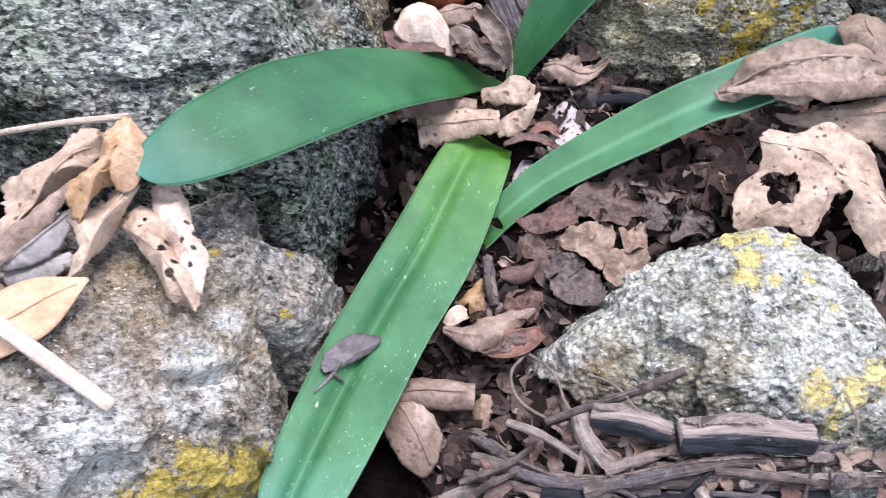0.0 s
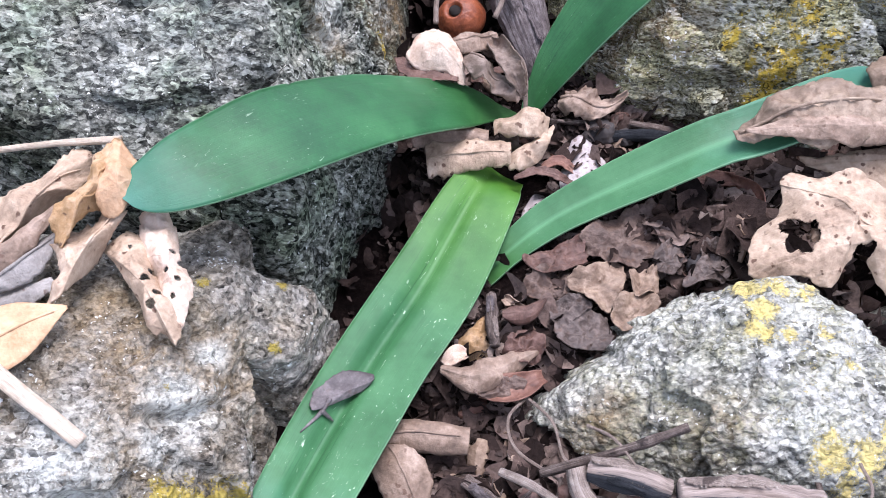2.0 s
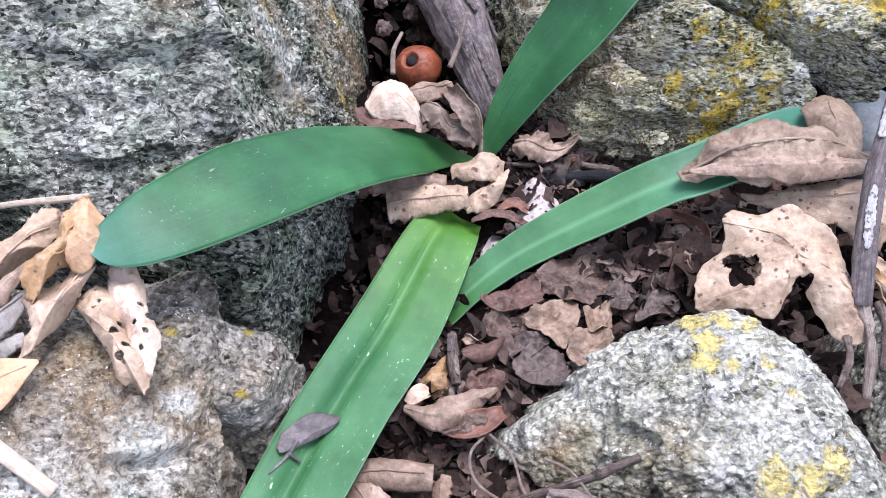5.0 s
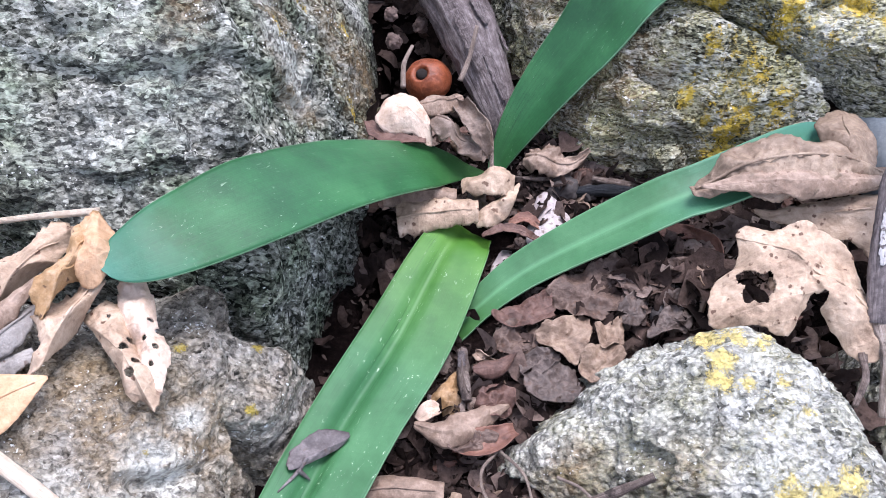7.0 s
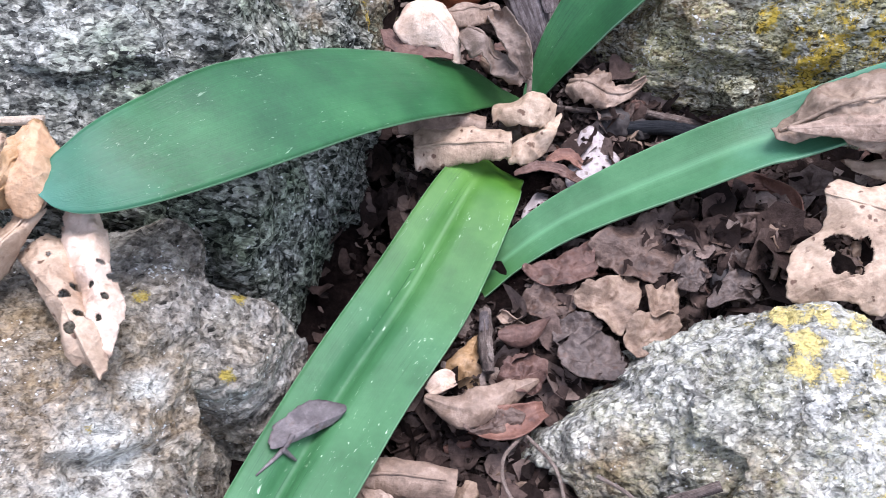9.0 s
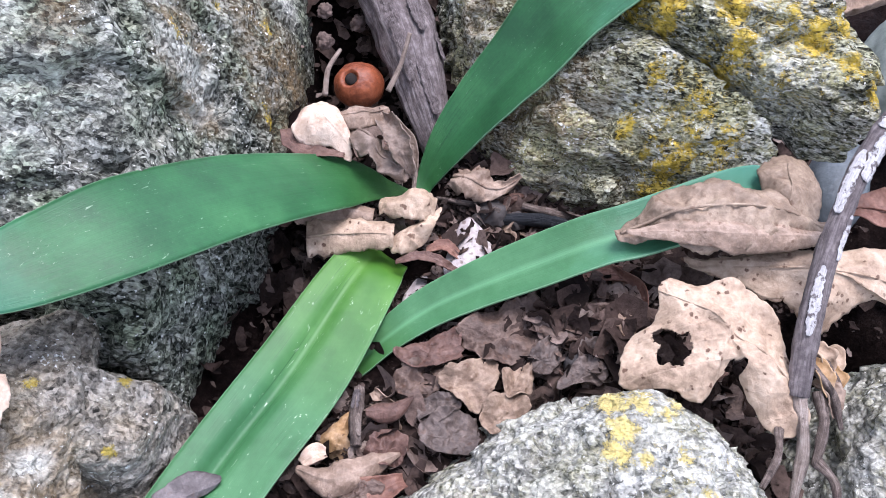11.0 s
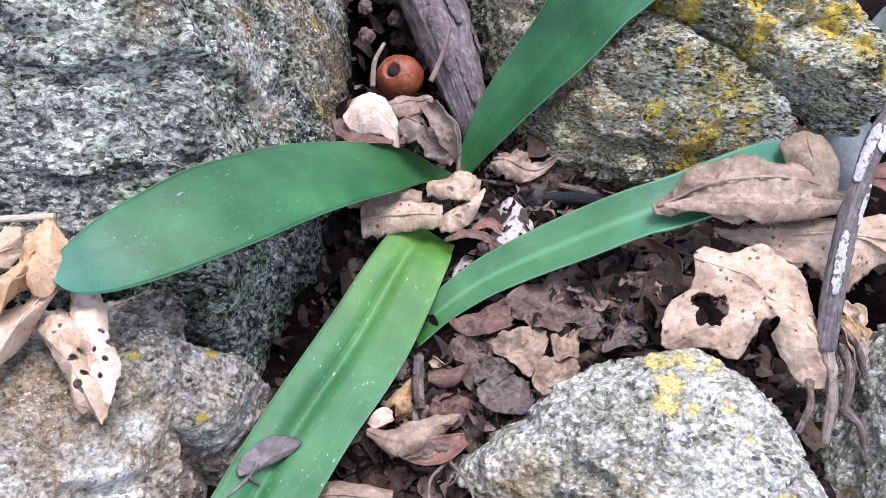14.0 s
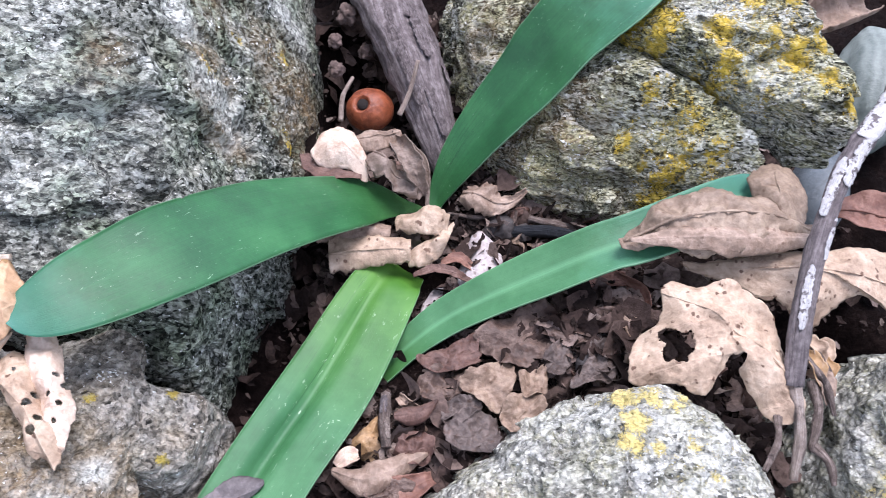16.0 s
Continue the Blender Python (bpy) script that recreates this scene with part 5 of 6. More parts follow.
dead(sheet("dead_leaf", [(0.011, -0.043, -0.004), (0.019, -0.044, -0.003), (0.015, -0.052, -0.004), (0.006, -0.058, -0.006), (0.004, -0.052, -0.006)], (0.011, -0.05, -0.002), M_WHITEFLAKE, wrinkle=0.0018, seed=9.6, rings=10, spokes=50), "bleached white flake of leaf")
# lower litter
dead(blade("dead_leaf", [(-0.068, -0.160, 0.004), (-0.05, -0.160, 0.009), (-0.028, -0.163, 0.009)], [0.009, 0.011, 0.009], M_BROWN, curl=-1.6, wrinkle=0.0012, ragged=0.1, seed=5.1, rib=True), "rolled brown dead leaf with an open end")
dead(sheet("dead_leaf", [(-0.066, -0.168, 0.004), (-0.056, -0.165, 0.01), (-0.046, -0.171, 0.01), (-0.043, -0.182, 0.006), (-0.05, -0.193, 0.0), (-0.06, -0.186, 0.002)], (-0.054, -0.176, 0.012), M_BROWN, wrinkle=0.0018, seed=5.2, rib=True), "cupped brown dead leaf")
dead(blade("dead_leaf", [(-0.038, -0.133, 0.006), (-0.024, -0.1385, 0.011), (-0.008, -0.132, 0.01), (0.002, -0.127, 0.006)], [0.002, 0.0085, 0.006, 0.001], M_BROWN, curl=-1.2, roll=-10, wrinkle=0.002, crumple=0.0025, ragged=0.15, seed=5.3), "pinkish tan folded dead leaf")
dead(blade("dead_leaf", [(-0.022, -0.142, 0.002), (-0.01, -0.143, 0.007), (0.004, -0.137, 0.004)], [0.003, 0.007, 0.003], M_RUST, curl=1.0, wrinkle=0.0015, seed=5.4), "rust-brown curled dead leaf")
dead(sheet("dead_leaf", [(-0.03, -0.12, -0.004), (-0.022, -0.111, 0.0), (-0.015, -0.107, 0.002), (-0.014, -0.12, 0.0), (-0.02, -0.128, -0.004)], (-0.021, -0.117, 0.003), M_ORANGE, wrinkle=0.003, crumple=0.002, seed=5.5, rings=12, spokes=60), "ochre crumpled leaf scrap")
dead(blade("dead_leaf", [(-0.036, -0.13, 0.002), (-0.031, -0.127, 0.005), (-0.027, -0.126, 0.003)], [0.002, 0.004, 0.002], M_PALE, curl=0.9, wrinkle=0.001, nu=24, nv=8, seed=5.6), "small cream leaf scrap")
dead(sheet("dead_leaf", [(0.0267, -0.0711, 0.0110), (0.0427, -0.0636, 0.0080), (0.0589, -0.0573, 0.0120), (0.0653, -0.0671, 0.0060), (0.0635, -0.0780, 0.0100), (0.0541, -0.0873, 0.0075), (0.0419, -0.0894, 0.0110), (0.0342, -0.0860, 0.0090), (0.0290, -0.0787, 0.0060)], (0.0447, -0.0769, 0.0075), M_ROT, wrinkle=0.0025, crumple=0.0022, ragged=0.12, freq=90, rings=18, spokes=100, seed=6.1), "large brown crumpled leaf fragment in the litter")
dead(sheet("dead_leaf", [(0.0174, -0.0966, 0.0100), (0.0246, -0.0908, 0.0140), (0.0408, -0.0874, 0.0080), (0.0413, -0.0996, 0.0120), (0.0335, -0.1099, 0.0095), (0.0264, -0.1069, 0.0130)], (0.0286, -0.0997, 0.0095), M_ROTTAN, wrinkle=0.0025, crumple=0.0022, ragged=0.12, freq=90, rings=18, spokes=100, seed=7.8), "flat tan-brown leaf fragment in the litter")
dead(sheet("dead_leaf", [(0.0437, -0.0930, 0.0140), (0.0499, -0.0912, 0.0080), (0.0566, -0.0896, 0.0120), (0.0563, -0.1012, 0.0095), (0.0498, -0.1037, 0.0130), (0.0447, -0.1041, 0.0110)], (0.0485, -0.1003, 0.0095), M_ROTTAN, wrinkle=0.0025, crumple=0.0022, ragged=0.12, freq=90, rings=18, spokes=100, seed=9.5), "curled tan leaf scrap in the litter")
dead(sheet("dead_leaf", [(0.0341, -0.1128, 0.0090), (0.0370, -0.1047, 0.0130), (0.0467, -0.1025, 0.0105), (0.0535, -0.1060, 0.0140), (0.0509, -0.1144, 0.0120), (0.0388, -0.1191, 0.0090)], (0.0418, -0.1134, 0.0105), M_ROTTAN, wrinkle=0.0025, crumple=0.0022, ragged=0.12, freq=90, rings=18, spokes=100, seed=11.2), "curled pinkish tan leaf scrap in the litter")
dead(sheet("dead_leaf", [(0.0661, -0.1013, 0.0140), (0.0697, -0.0937, 0.0115), (0.0795, -0.0866, 0.0150), (0.0881, -0.0917, 0.0130), (0.0850, -0.0979, 0.0100), (0.0777, -0.0986, 0.0150)], (0.0749, -0.0973, 0.0115), M_ROTGREY, wrinkle=0.0025, crumple=0.0022, ragged=0.12, freq=90, rings=18, spokes=100, seed=12.9), "grey-brown crumpled leaf fragment in the litter")
dead(sheet("dead_leaf", [(0.0555, -0.0863, 0.0099), (0.0617, -0.0790, 0.0134), (0.0713, -0.0766, 0.0114), (0.0675, -0.0898, 0.0084), (0.0584, -0.0953, 0.0134)], (0.0608, -0.0881, 0.0099), M_ROTGREY, wrinkle=0.0025, crumple=0.0022, ragged=0.12, freq=90, rings=18, spokes=100, seed=14.6), "purplish grey crumpled leaf fragment in the litter")
dead(sheet("dead_leaf", [(0.0769, -0.0810, 0.0164), (0.0865, -0.0800, 0.0144), (0.0928, -0.0872, 0.0114), (0.0833, -0.0940, 0.0164), (0.0761, -0.0920, 0.0134)], (0.0813, -0.0901, 0.0129), M_ROTGREY, wrinkle=0.0025, crumple=0.0022, ragged=0.12, freq=90, rings=18, spokes=100, seed=16.3), "grey-brown crumpled leaf fragment in the litter")
dead(sheet("dead_leaf", [(0.0690, -0.0643, 0.0120), (0.0795, -0.0624, 0.0090), (0.0908, -0.0663, 0.0140), (0.0872, -0.0773, 0.0110), (0.0743, -0.0809, 0.0150), (0.0688, -0.0734, 0.0090)], (0.0773, -0.0731, 0.0105), M_ROT, wrinkle=0.0025, crumple=0.0022, ragged=0.12, freq=90, rings=18, spokes=100, seed=18.0), "brown crumpled leaf fragment in the litter")
dead(sheet("dead_leaf", [(-0.0111, -0.1288, 0.0040), (-0.0098, -0.1209, 0.0090), (-0.0021, -0.1167, 0.0060), (0.0052, -0.1230, 0.0100), (0.0022, -0.1305, 0.0040), (-0.0051, -0.1315, 0.0080)], (-0.0037, -0.1264, 0.0055), M_ROTRED, wrinkle=0.0025, crumple=0.0022, ragged=0.12, freq=90, rings=18, spokes=100, seed=19.7), "reddish brown leaf fragment in the litter")
dead(sheet("dead_leaf", [(0.0111, -0.1247, 0.0120), (0.0102, -0.1149, 0.0090), (0.0214, -0.1093, 0.0130), (0.0341, -0.1134, 0.0070), (0.0322, -0.1258, 0.0110), (0.0248, -0.1283, 0.0085)], (0.0214, -0.1215, 0.0085), M_ROTGREY, wrinkle=0.0025, crumple=0.0022, ragged=0.12, freq=90, rings=18, spokes=100, seed=21.4), "matted grey-brown leaf fragment in the litter")
dead(sheet("dead_leaf", [(-0.0012, -0.0965, 0.0040), (0.0053, -0.0880, 0.0080), (0.0186, -0.0851, 0.0020), (0.0189, -0.0968, 0.0060), (0.0119, -0.1041, 0.0035), (0.0037, -0.1024, 0.0070)], (0.0081, -0.0977, 0.0035), M_ROT, wrinkle=0.0025, crumple=0.0022, ragged=0.12, freq=90, rings=18, spokes=100, seed=23.1), "dark brown leaf fragment in the litter")
dead(sheet("dead_leaf", [(-0.0009, -0.0838, 0.0100), (0.0133, -0.0772, 0.0040), (0.0266, -0.0721, 0.0080), (0.0285, -0.0842, 0.0055), (0.0151, -0.0903, 0.0090), (0.0054, -0.0899, 0.0070)], (0.0137, -0.0853, 0.0055), M_ROTRED, wrinkle=0.0025, crumple=0.0022, ragged=0.12, freq=90, rings=18, spokes=100, seed=24.8), "reddish brown leaf fragment in the litter")
dead(sheet("dead_leaf", [(0.0090, -0.1074, 0.0064), (0.0191, -0.1019, 0.0104), (0.0267, -0.1070, 0.0079), (0.0210, -0.1128, 0.0114), (0.0119, -0.1171, 0.0094)], (0.0167, -0.1111, 0.0079), M_ROTGREY, wrinkle=0.0025, crumple=0.0022, ragged=0.12, freq=90, rings=18, spokes=100, seed=26.5), "grey-brown leaf fragment in the litter")
dead(sheet("dead_leaf", [(-0.0255, -0.1438, 0.0084), (-0.0139, -0.1377, 0.0059), (-0.0043, -0.1392, 0.0094), (-0.0070, -0.1448, 0.0074), (-0.0164, -0.1470, 0.0044)], (-0.0143, -0.1440, 0.0059), M_ROT, wrinkle=0.0025, crumple=0.0022, ragged=0.12, freq=90, rings=18, spokes=100, seed=28.2), "brown leaf fragment in the litter")
dead(blade("dead_leaf", [(-0.0117, -0.1114, 0.0110), (-0.0062, -0.1108, 0.0110), (-0.0001, -0.1099, 0.0110), (0.0074, -0.1049, 0.0110)], [0.002, 0.0065, 0.006, 0.001], M_ROTRED, curl=-1.6, wrinkle=0.001, crumple=0.001, seed=6.9), "pinkish brown closed seed pod in the litter")
dead(sheet("green_leaf_piece", [(-0.078, -0.209, 0.002), (-0.064, -0.211, 0.008), (-0.052, -0.217, 0.008), (-0.038, -0.228, 0.004), (-0.052, -0.226, 0.002), (-0.066, -0.218, 0.001)], (-0.058, -0.217, 0.008), M_LIGHTGREEN, wrinkle=0.001, seed=6.8), "fresh pale green leaf piece on the litter")
# heap on the flat-topped stone
dead(sheet("dead_leaf", [(-0.1944, -0.1001, 0.0770), (-0.1870, -0.0955, 0.0800), (-0.1796, -0.0883, 0.0770), (-0.1720, -0.0836, 0.0800), (-0.1670, -0.0770, 0.0770), (-0.1610, -0.0794, 0.0800), (-0.1622, -0.0866, 0.0770), (-0.1641, -0.0967, 0.0800), (-0.1715, -0.0995, 0.0770), (-0.1783, -0.1092, 0.0800), (-0.1851, -0.1158, 0.0770), (-0.1888, -0.1245, 0.0800), (-0.1934, -0.1187, 0.0770), (-0.1913, -0.1115, 0.0800)], (-0.1744, -0.1042, 0.0890), M_TAN, wrinkle=0.003, crumple=0.0022, ragged=0.12, rings=26, spokes=150, seed=7.2, rib=True), "spotted tan dead leaf on the stone")
dead(blade("dead_leaf", [(-0.1977, -0.1352, 0.0780), (-0.1880, -0.1271, 0.0840), (-0.1801, -0.1197, 0.0860), (-0.1735, -0.1121, 0.0860), (-0.1676, -0.1056, 0.0850)], [0.003, 0.0055, 0.006, 0.004, 0.002], M_BROWN, curl=-1.3, wrinkle=0.0015, crumple=0.0015, ragged=0.25, seed=7.7), "brown rolled edge of a dead leaf")
dead(sheet("dead_leaf", [(-0.1509, -0.0802, 0.0870), (-0.1464, -0.0865, 0.0830), (-0.1459, -0.0975, 0.0860), (-0.1487, -0.1045, 0.0870), (-0.1557, -0.1060, 0.0830), (-0.1609, -0.1133, 0.0860), (-0.1640, -0.1209, 0.0870), (-0.1677, -0.1175, 0.0830), (-0.1681, -0.1088, 0.0860), (-0.1640, -0.1031, 0.0870), (-0.1606, -0.0948, 0.0830), (-0.1583, -0.0884, 0.0860), (-0.1547, -0.0841, 0.0870)], (-0.1545, -0.1020, 0.0940), M_ORANGE, wrinkle=0.0025, crumple=0.0035, ragged=0.12, rings=24, spokes=140, seed=7.3, rib=True), "ochre folded dead leaf on the stone")
dead(sheet("dead_leaf", [(-0.1506, -0.0826, 0.0900), (-0.1442, -0.0893, 0.0870), (-0.1433, -0.1001, 0.0890), (-0.1457, -0.1090, 0.0900), (-0.1509, -0.1106, 0.0870), (-0.1546, -0.1067, 0.0890), (-0.1540, -0.0962, 0.0900), (-0.1537, -0.0863, 0.0870)], (-0.1469, -0.1014, 0.0960), M_SAND, wrinkle=0.002, crumple=0.003, ragged=0.12, rings=18, spokes=110, seed=7.35), "sandy folded dead leaf on the stone")
dead(sheet("dead_leaf", [(-0.1563, -0.1049, 0.0810), (-0.1504, -0.0959, 0.0770), (-0.1473, -0.1048, 0.0800), (-0.1507, -0.1131, 0.0810), (-0.1558, -0.1201, 0.0770), (-0.1596, -0.1303, 0.0800), (-0.1635, -0.1372, 0.0810), (-0.1697, -0.1379, 0.0770), (-0.1672, -0.1326, 0.0800), (-0.1656, -0.1267, 0.0810), (-0.1692, -0.1166, 0.0770), (-0.1626, -0.1106, 0.0800)], (-0.1569, -0.1217, 0.0890), M_TAN, wrinkle=0.003, crumple=0.0035, ragged=0.2, rings=24, spokes=150, seed=7.45, rib=True), "tan crumpled dead leaf hanging on the stone")
dead(sheet("dead_leaf", [(-0.1538, -0.1165, 0.0745), (-0.1502, -0.1113, 0.0765), (-0.1458, -0.1083, 0.0745), (-0.1392, -0.1180, 0.0765), (-0.1350, -0.1273, 0.0745), (-0.1287, -0.1380, 0.0765), (-0.1268, -0.1451, 0.0745), (-0.1270, -0.1522, 0.0765), (-0.1305, -0.1490, 0.0745), (-0.1360, -0.1470, 0.0765), (-0.1397, -0.1381, 0.0745), (-0.1441, -0.1311, 0.0765), (-0.1496, -0.1226, 0.0745)], (-0.1376, -0.1338, 0.0835), M_TAN, wrinkle=0.003, crumple=0.002, ragged=0.1, rings=44, spokes=220, seed=7.4, holes=[(-0.1368, -0.1264, 0.0011), (-0.1382, -0.1307, 0.0014), (-0.1335, -0.1359, 0.0013), (-0.1351, -0.1400, 0.0016), (-0.1313, -0.1363, 0.0009), (-0.1446, -0.1176, 0.0009)]), "tan dead leaf with insect holes on the stone")
dead(sheet("dead_leaf", [(-0.1444, -0.1025, 0.0735), (-0.1376, -0.1005, 0.0755), (-0.1320, -0.1070, 0.0735), (-0.1285, -0.1209, 0.0755), (-0.1238, -0.1301, 0.0735), (-0.1241, -0.1397, 0.0755), (-0.1275, -0.1451, 0.0735), (-0.1326, -0.1399, 0.0755), (-0.1371, -0.1270, 0.0735), (-0.1413, -0.1177, 0.0755)], (-0.1310, -0.1266, 0.0825), M_PALE, wrinkle=0.003, crumple=0.0025, ragged=0.1, rings=36, spokes=170, seed=7.55, holes=[(-0.1279, -0.1230, 0.0014), (-0.1305, -0.1201, 0.0010), (-0.1275, -0.1309, 0.0010), (-0.1317, -0.1275, 0.0010), (-0.1289, -0.1365, 0.0009)]), "cream lobe of a dead leaf with insect holes on the stone")
dead(blade("dead_leaf", [(-0.1910, -0.1321, 0.0770), (-0.1831, -0.1283, 0.0810), (-0.1752, -0.1218, 0.0820), (-0.1685, -0.1133, 0.0800)], [0.002, 0.0062, 0.0062, 0.002], M_LAVENDER, curl=-0.9, wrinkle=0.001, crumple=0.001, ragged=0.15, seed=7.5, rib=True), "purplish grey folded dead leaf")
dead(blade("dead_leaf", [(-0.1909, -0.1344, 0.0730), (-0.1828, -0.1345, 0.0770), (-0.1757, -0.1324, 0.0780), (-0.1684, -0.1288, 0.0770)], [0.004, 0.006, 0.0055, 0.003], M_LAVENDER, curl=-1.2, wrinkle=0.0012, crumple=0.0015, ragged=0.2, seed=7.6), "grey-brown rolled dead leaf")
dead(blade("dead_leaf", [(-0.2093, -0.1271, 0.0740), (-0.2019, -0.1331, 0.0750), (-0.1933, -0.1386, 0.0750), (-0.1881, -0.1425, 0.0710)], [0.003, 0.005, 0.005, 0.002], M_BROWN, curl=-1.4, wrinkle=0.0012, crumple=0.001, ragged=0.2, seed=7.65), "grey-brown rolled dead leaf")
dead(sheet("dead_leaf", [(-0.241, -0.059, 0.08), (-0.218, -0.059, 0.086), (-0.204, -0.071, 0.084), (-0.199, -0.086, 0.074), (-0.209, -0.097, 0.07), (-0.207, -0.114, 0.062), (-0.221, -0.115, 0.06), (-0.241, -0.099, 0.07)], (-0.221, -0.085, 0.082), M_TAN, wrinkle=0.003, seed=7.8, rib=True, holes=[(-0.215, -0.084, 0.003)]), "greyish tan thick dead leaf")
dead(sheet("dead_leaf", [(-0.23, -0.108, 0.05), (-0.217, -0.092, 0.06), (-0.204, -0.1, 0.062), (-0.2, -0.109, 0.058), (-0.213, -0.11, 0.056)], (-0.212, -0.103, 0.063), M_RUST, wrinkle=0.001, seed=7.9), "rust-red dead leaf in the heap")
dead(blade("dead_leaf", [(-0.197, -0.166, 0.079), (-0.187, -0.157, 0.083), (-0.175, -0.148, 0.082), (-0.161, -0.1405, 0.081)], [0.005, 0.0105, 0.0102, 0.0006], M_SAND, curl=-0.25, wrinkle=0.0006, seed=8.1, rib=True), "smooth orange-tan dead leaf on the stone")
tagged(tube("leaf_stalk", [(-0.208, -0.075, 0.072), (-0.176, -0.077, 0.081), (-0.152, -0.076, 0.082)], [0.0012, 0.0012, 0.0016], M_STRAW, n=30, sides=8, rough=0.1), "thin tan leaf stalk", "stalk")
tagged(tube("twig", [(-0.225, -0.122, 0.055), (-0.208, -0.13, 0.062), (-0.195, -0.141, 0.068)], [0.004, 0.0038, 0.003], M_TWIG, n=30, sides=12, rough=0.2), "short flaking grey twig", "twig", "twigs in the litter")
for k, pts in enumerate([[(-0.034, 0.034, 0.026), (-0.033, 0.046, 0.03), (-0.028, 0.06, 0.028)], [(-0.005, 0.04, 0.024), (0.0, 0.05, 0.03), (0.004, 0.062, 0.04)], [(0.006, 0.012, 0.012), (0.008, 0.004, 0.012), (0.008, -0.004, 0.008)]]):
    tagged(tube("leaf_stalk", pts, [0.0014, 0.0012, 0.001], M_ROOTLET, n=20, sides=8, rough=0.15, seed=k), "thin grey leaf stalk", "stalk")

# scrap lying on the green leaf
leaf_points = [leaf_at(u / 40, v / 20)[0] for u in range(41) for v in range(21)]
low_points = [at(u / 40, v / 20)[0] for at in STRAPS for u in range(41) for v in range(0, 21, 2)]


def on_leaf(x, y, lift):
    return (x, y, min(leaf_points, key=lambda p: (p[0] - x) ** 2 + (p[1] - y) ** 2)[2] + lift)


scrap = tagged(new("leaf_scrap"), "grey-brown dry leaf scrap lying on the green leaf", "leaf scrap")
sheet("blade", [on_leaf(x, y, 0.0026) for x, y in [(-0.0646, -0.1395), (-0.0736, -0.1372), (-0.0820, -0.1422), (-0.0881, -0.1489), (-0.0867, -0.1550), (-0.0781, -0.1506), (-0.0686, -0.1449)]], on_leaf(-0.0745, -0.1465, 0.0075), M_SCRAP, scrap, wrinkle=0.0012, freq=110, ragged=0.12, rings=12, spokes=70, seed=4.4)
tube("stalk", [on_leaf(-0.081, -0.150, 0.003), on_leaf(-0.0845, -0.1555, 0.001), on_leaf(-0.0915, -0.1635, 0.0006)], [0.0011, 0.0009, 0.0003], M_SCRAP, scrap, n=20, sides=7)
tube("stalk", [on_leaf(-0.084, -0.155, 0.002), on_leaf(-0.082, -0.156, 0.001), on_leaf(-0.080, -0.157, 0.0006)], [0.001, 0.0008, 0.0004], M_SCRAP, scrap, n=12, sides=7)

# ---- nut ----
nut = tagged(new("nut"), "reddish brown nut shell with a gnawed dark hole", "nut")
D, F = ball(5)
hole = np.array([-0.42, -0.3, 0.85])
hole /= np.linalg.norm(hole)
V, keep = [], []
for d in D:
    c = float(d @ hole)
    r = 1 + 0.03 * fract(d * 2.0, 3)
    if c > 0.93:
        r -= 0.30 * min(1.0, (c - 0.93) / 0.03)
    V.append(d * r * np.array((0.0125, 0.0115, 0.0115)))
mesh("shell", V, F, M_NUT, nut)
P2, F2 = ball(3)
mesh("hole", [hole * 0.0088 + p * np.array((0.0033, 0.0036, 0.0022)) for p in P2], F2, M_PIT, nut)
nut.location = (-0.0185, 0.060, 0.003)

# ---- pebbles and lumps ----
for k, (x, y, z, r) in enumerate([(0.0455, -0.010, -0.001, 0.0075), (0.057, -0.0125, -0.002, 0.005), (0.079, -0.079, 0.008, 0.006), (0.086, -0.073, 0.009, 0.0055), (0.077, -0.088, 0.009, 0.006)]):
    stone("pebble", "dark rounded pebble half sunk in the litter", (x, y, z), (r, r * 0.92, r * 0.85), M_PEBBLE, k * 2.3, 0.22, (0, 0, k * 40), 4, "pebble", "dark pebbles")
for k, (x, y, z, r) in enumerate([(-0.036, 0.078, 0.018, 0.006), (-0.037, 0.096, 0.02, 0.0055), (-0.03, 0.115, 0.02, 0.008), (-0.02, 0.1, 0.008, 0.006), (0.215, -0.045, 0.03, 0.006)]):
    stone("soil_lump", "crumbly brown soil lump in the gap", (x, y, z - 0.004), (r * 0.7, r * 0.65, r * 0.7), M_CLOD, k * 1.7 + 9, 0.45, (0, 0, k * 33), 4, "soil lump", "soil lumps")

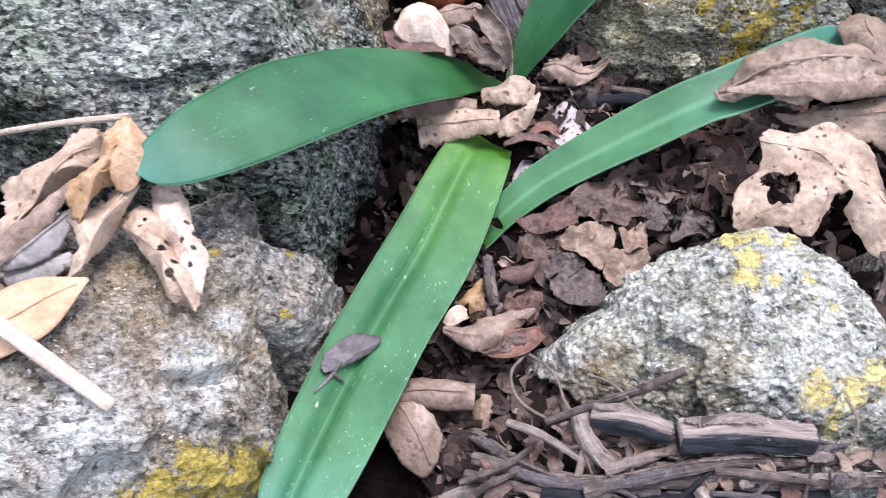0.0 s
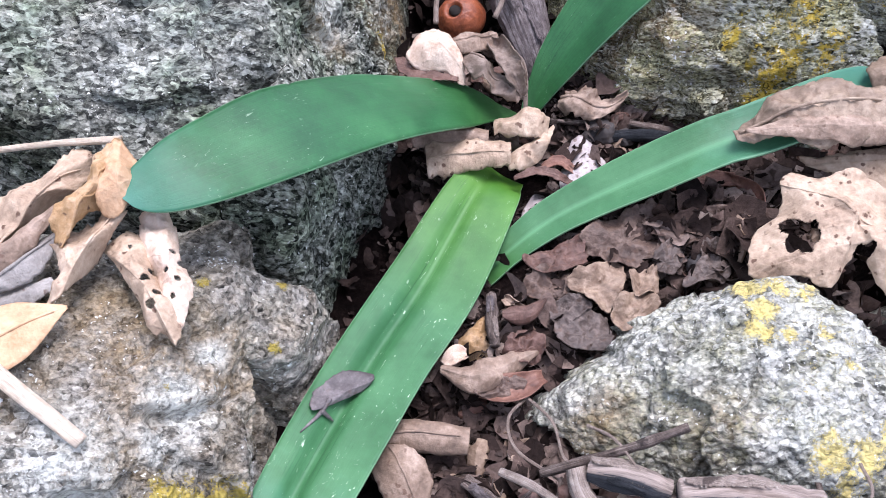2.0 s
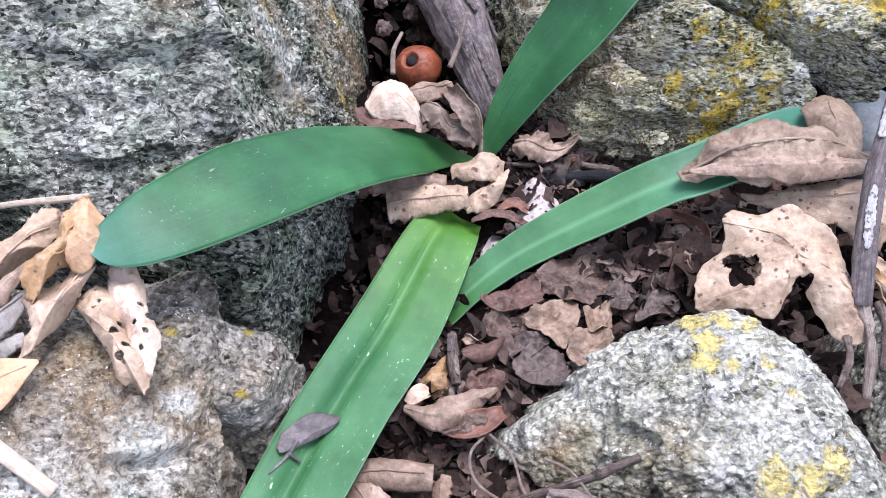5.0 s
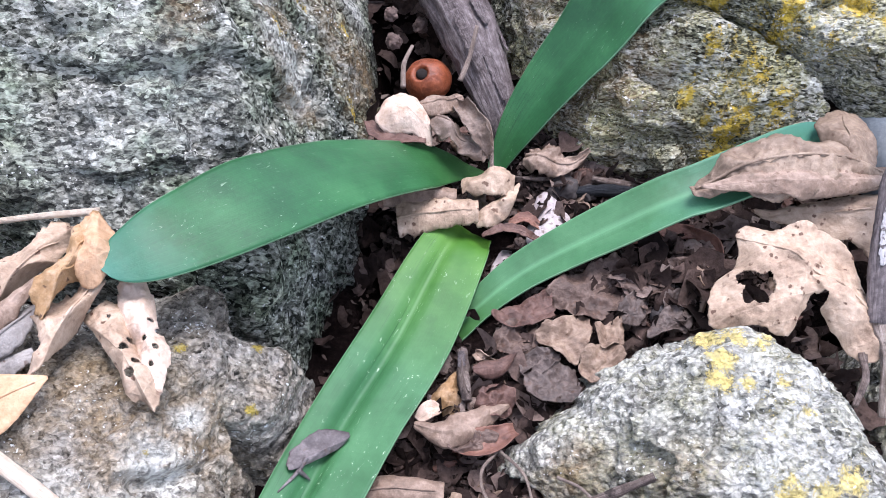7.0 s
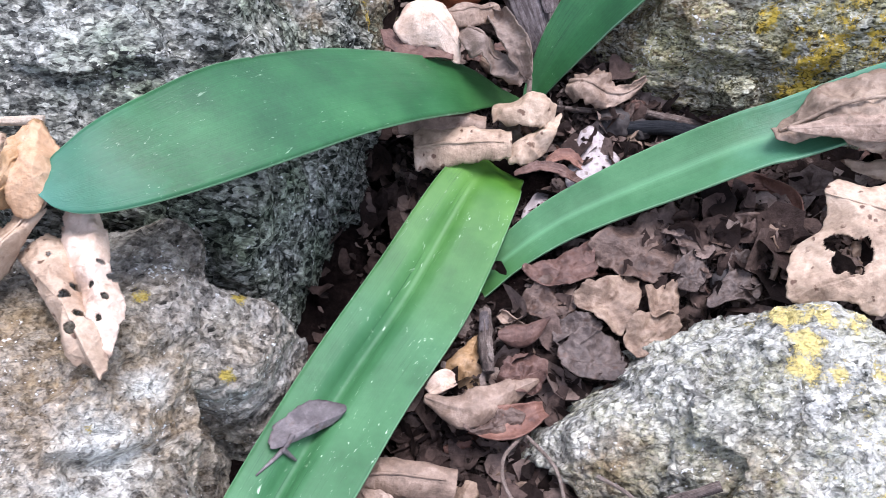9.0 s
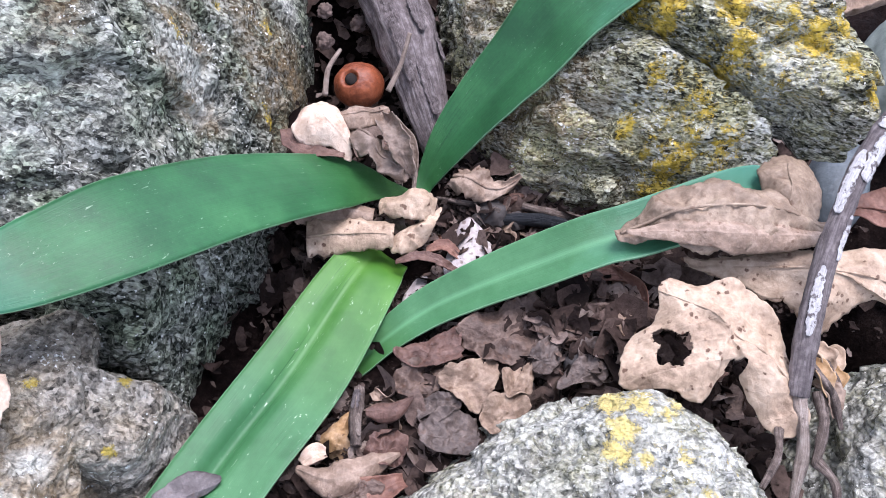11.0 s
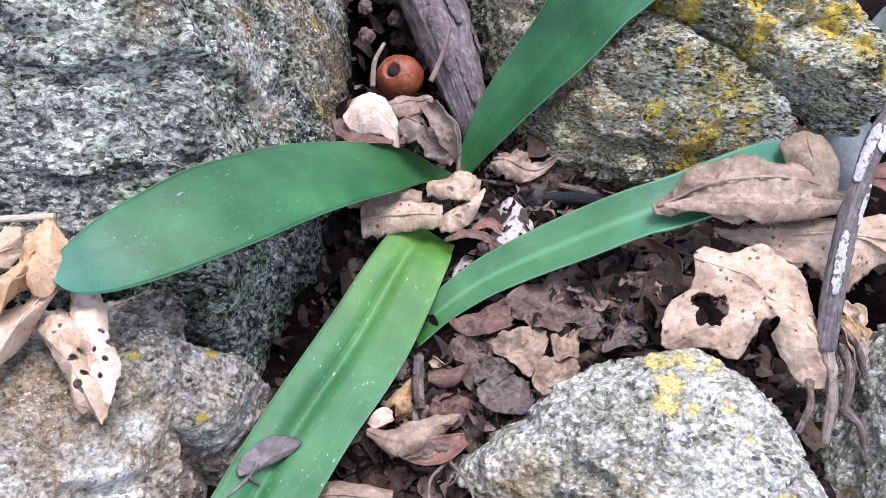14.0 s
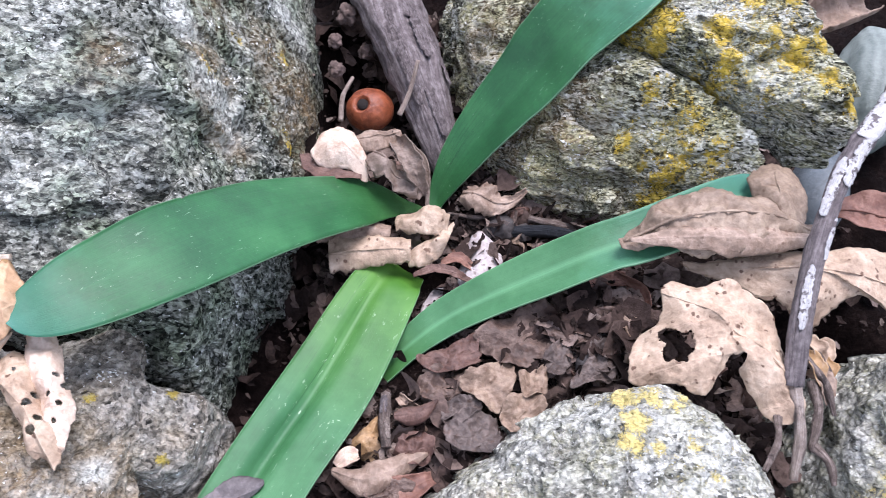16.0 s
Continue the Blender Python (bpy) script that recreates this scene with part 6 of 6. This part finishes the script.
# ---- larger crumbled fragments ----
frag = random.Random(5)
made = 0
while made < 130:
    x, y = frag.uniform(-0.06, 0.19), frag.uniform(-0.225, 0.03)
    if (y < -0.10 and x > 0.0 and y > -0.2) or (x < -0.015 and y < -0.17) or (x > 0.155 and y < -0.04):
        continue
    if min((q[0] - x) ** 2 + (q[1] - y) ** 2 for q in leaf_points + low_points) < 0.013 ** 2:
        continue
    made += 1
    r = frag.uniform(0.005, 0.012)
    z0 = ground_height(x, y) + frag.uniform(0.001, 0.007)
    tx, ty = frag.gauss(0, 0.3), frag.gauss(0, 0.3)
    ring = []
    lean, slim = frag.uniform(0, 6.3), frag.uniform(0.4, 0.85)
    for k in range(9):
        a = 2 * math.pi * k / 9
        q = r * frag.uniform(0.6, 1.3)
        ex, ey = q * math.cos(a), q * slim * math.sin(a)
        dx, dy = ex * math.cos(lean) - ey * math.sin(lean), ex * math.sin(lean) + ey * math.cos(lean)
        ring.append((x + dx, y + dy, z0 + tx * dx + ty * dy + frag.uniform(-0.001, 0.0045)))
    dead(sheet("dead_leaf", ring, (x, y, z0 + frag.uniform(-0.001, 0.002)), frag.choice([M_ROT, M_ROTGREY, M_ROTRED, M_ROT, M_ROTTAN, M_ROTTAN]), wrinkle=0.0025, crumple=0.2 * r, freq=110, ragged=0.16, rings=9, spokes=60, seed=made * 1.3), "crumpled brown leaf fragment in the litter")

# small rolled and folded bits between the flat ones
roll_bits = random.Random(31)
made = 0
while made < 70:
    x, y = roll_bits.uniform(-0.045, 0.15), roll_bits.uniform(-0.2, 0.03)
    if (y < -0.098 and x > 0.0) or (x < -0.03 and y < -0.165):
        continue
    if min((q[0] - x) ** 2 + (q[1] - y) ** 2 for q in leaf_points + low_points) < 0.013 ** 2:
        continue
    made += 1
    a, half = roll_bits.uniform(0, 6.3), roll_bits.uniform(0.004, 0.011)
    ex, ey = half * math.cos(a), half * math.sin(a)
    z = ground_height(x, y) + roll_bits.uniform(0.004, 0.012)
    ob, _ = blade("dead_leaf", [(x - ex, y - ey, z + roll_bits.uniform(-0.003, 0.003)), (x + 0.2 * ey, y - 0.2 * ex, z + 0.002), (x + ex, y + ey, z + roll_bits.uniform(-0.003, 0.003))], [0.3 * half, roll_bits.uniform(0.35, 0.6) * half, 0.15 * half], roll_bits.choice([M_ROT, M_ROTRED, M_ROTTAN, M_ROTTAN, M_ROTGREY, M_RUST, M_BROWN]), curl=roll_bits.choice([-1.5, -1.1, -0.7, 0.8, 1.3, 1.7]), roll=roll_bits.uniform(-30, 30), wrinkle=0.001, crumple=0.0018, ragged=0.35, nu=24, nv=10, seed=made * 1.9)
    tagged(ob, "small curled brown leaf bit in the litter", "leaf", DL)

# ---- fine litter ----
LEAFY = np.array(leaf_points + low_points)


def flakes(name, label, count, size, mat, lift, curl, seed):
    r = random.Random(seed)
    V, F = [], []
    while count:
        x, y = r.uniform(-0.08, 0.24), r.uniform(-0.25, 0.14)
        if r.random() > 0.55 and not (-0.06 < x < 0.12 and -0.2 < y < 0.03):
            continue
        if x < -0.05 and y < -0.17:
            continue
        if r.random() < 0.85 and ((x < -0.018 and y > 0.045) or (x < -0.045 and -0.12 < y < -0.02) or (0.16 < x)):
            continue
        count -= 1
        s = size * r.uniform(0.5, 1.5) ** 1.3
        turn = Euler((r.gauss(0, 0.5), r.gauss(0, 0.5), r.uniform(0, 6.3))).to_matrix()
        base = len(V)
        z = ground_height(x, y) + lift * r.random() + 0.3 * s
        gap = np.hypot(LEAFY[:, 0] - x, LEAFY[:, 1] - y)
        k = int(np.argmin(gap))
        if gap[k] < 0.010 + s and LEAFY[k][2] < 0.05:
            z = min(z, LEAFY[k][2] - 0.006 - 1.5 * s)
        n = 13
        asp = r.uniform(0.4, 1.0)
        cu, crease = r.uniform(-curl, curl), r.uniform(-0.7, 0.7)
        way = r.uniform(0, 6.3)
        cx, cy = math.cos(way), math.sin(way)
        edge, e = [], 0.0
        for k in range(n):
            e = 0.6 * e + 0.3 * r.uniform(-1, 1)
            edge.append(e)
        for ring in (0.0, 0.4, 0.75, 1.0):
            for k in range(n if ring else 1):
                a = 2 * math.pi * k / n
                q = ring * (1 + edge[k] * (ring > 0.5))
                px, py = q * math.cos(a), q * asp * math.sin(a)
                lift_up = cu * px * px + crease * abs(px * cx + py * cy) + 0.13 * r.uniform(-1, 1)
                p = Vector((px, py, lift_up)) * s
                V.append(tuple(turn @ p + Vector((x, y, z))))
        for k in range(n):
            j = (k + 1) % n
            F.append((base, base + 1 + k, base + 1 + j))
            for o in (1, 1 + n):
                F.append((base + o + k, base + o + n + k, base + o + n + j, base + o + j))
    return tagged(mesh(name, V, F, mat), label, "litter", kind="stuff")


flakes("leaf_litter", "crumbled brown leaf flakes covering the soil", 5200, 0.0058, M_LITTER, 0.010, 1.0, 21)
flakes("fine_litter", "fine dark crumbs of rotted leaves", 20000, 0.0015, M_CRUMB, 0.011, 0.5, 22)
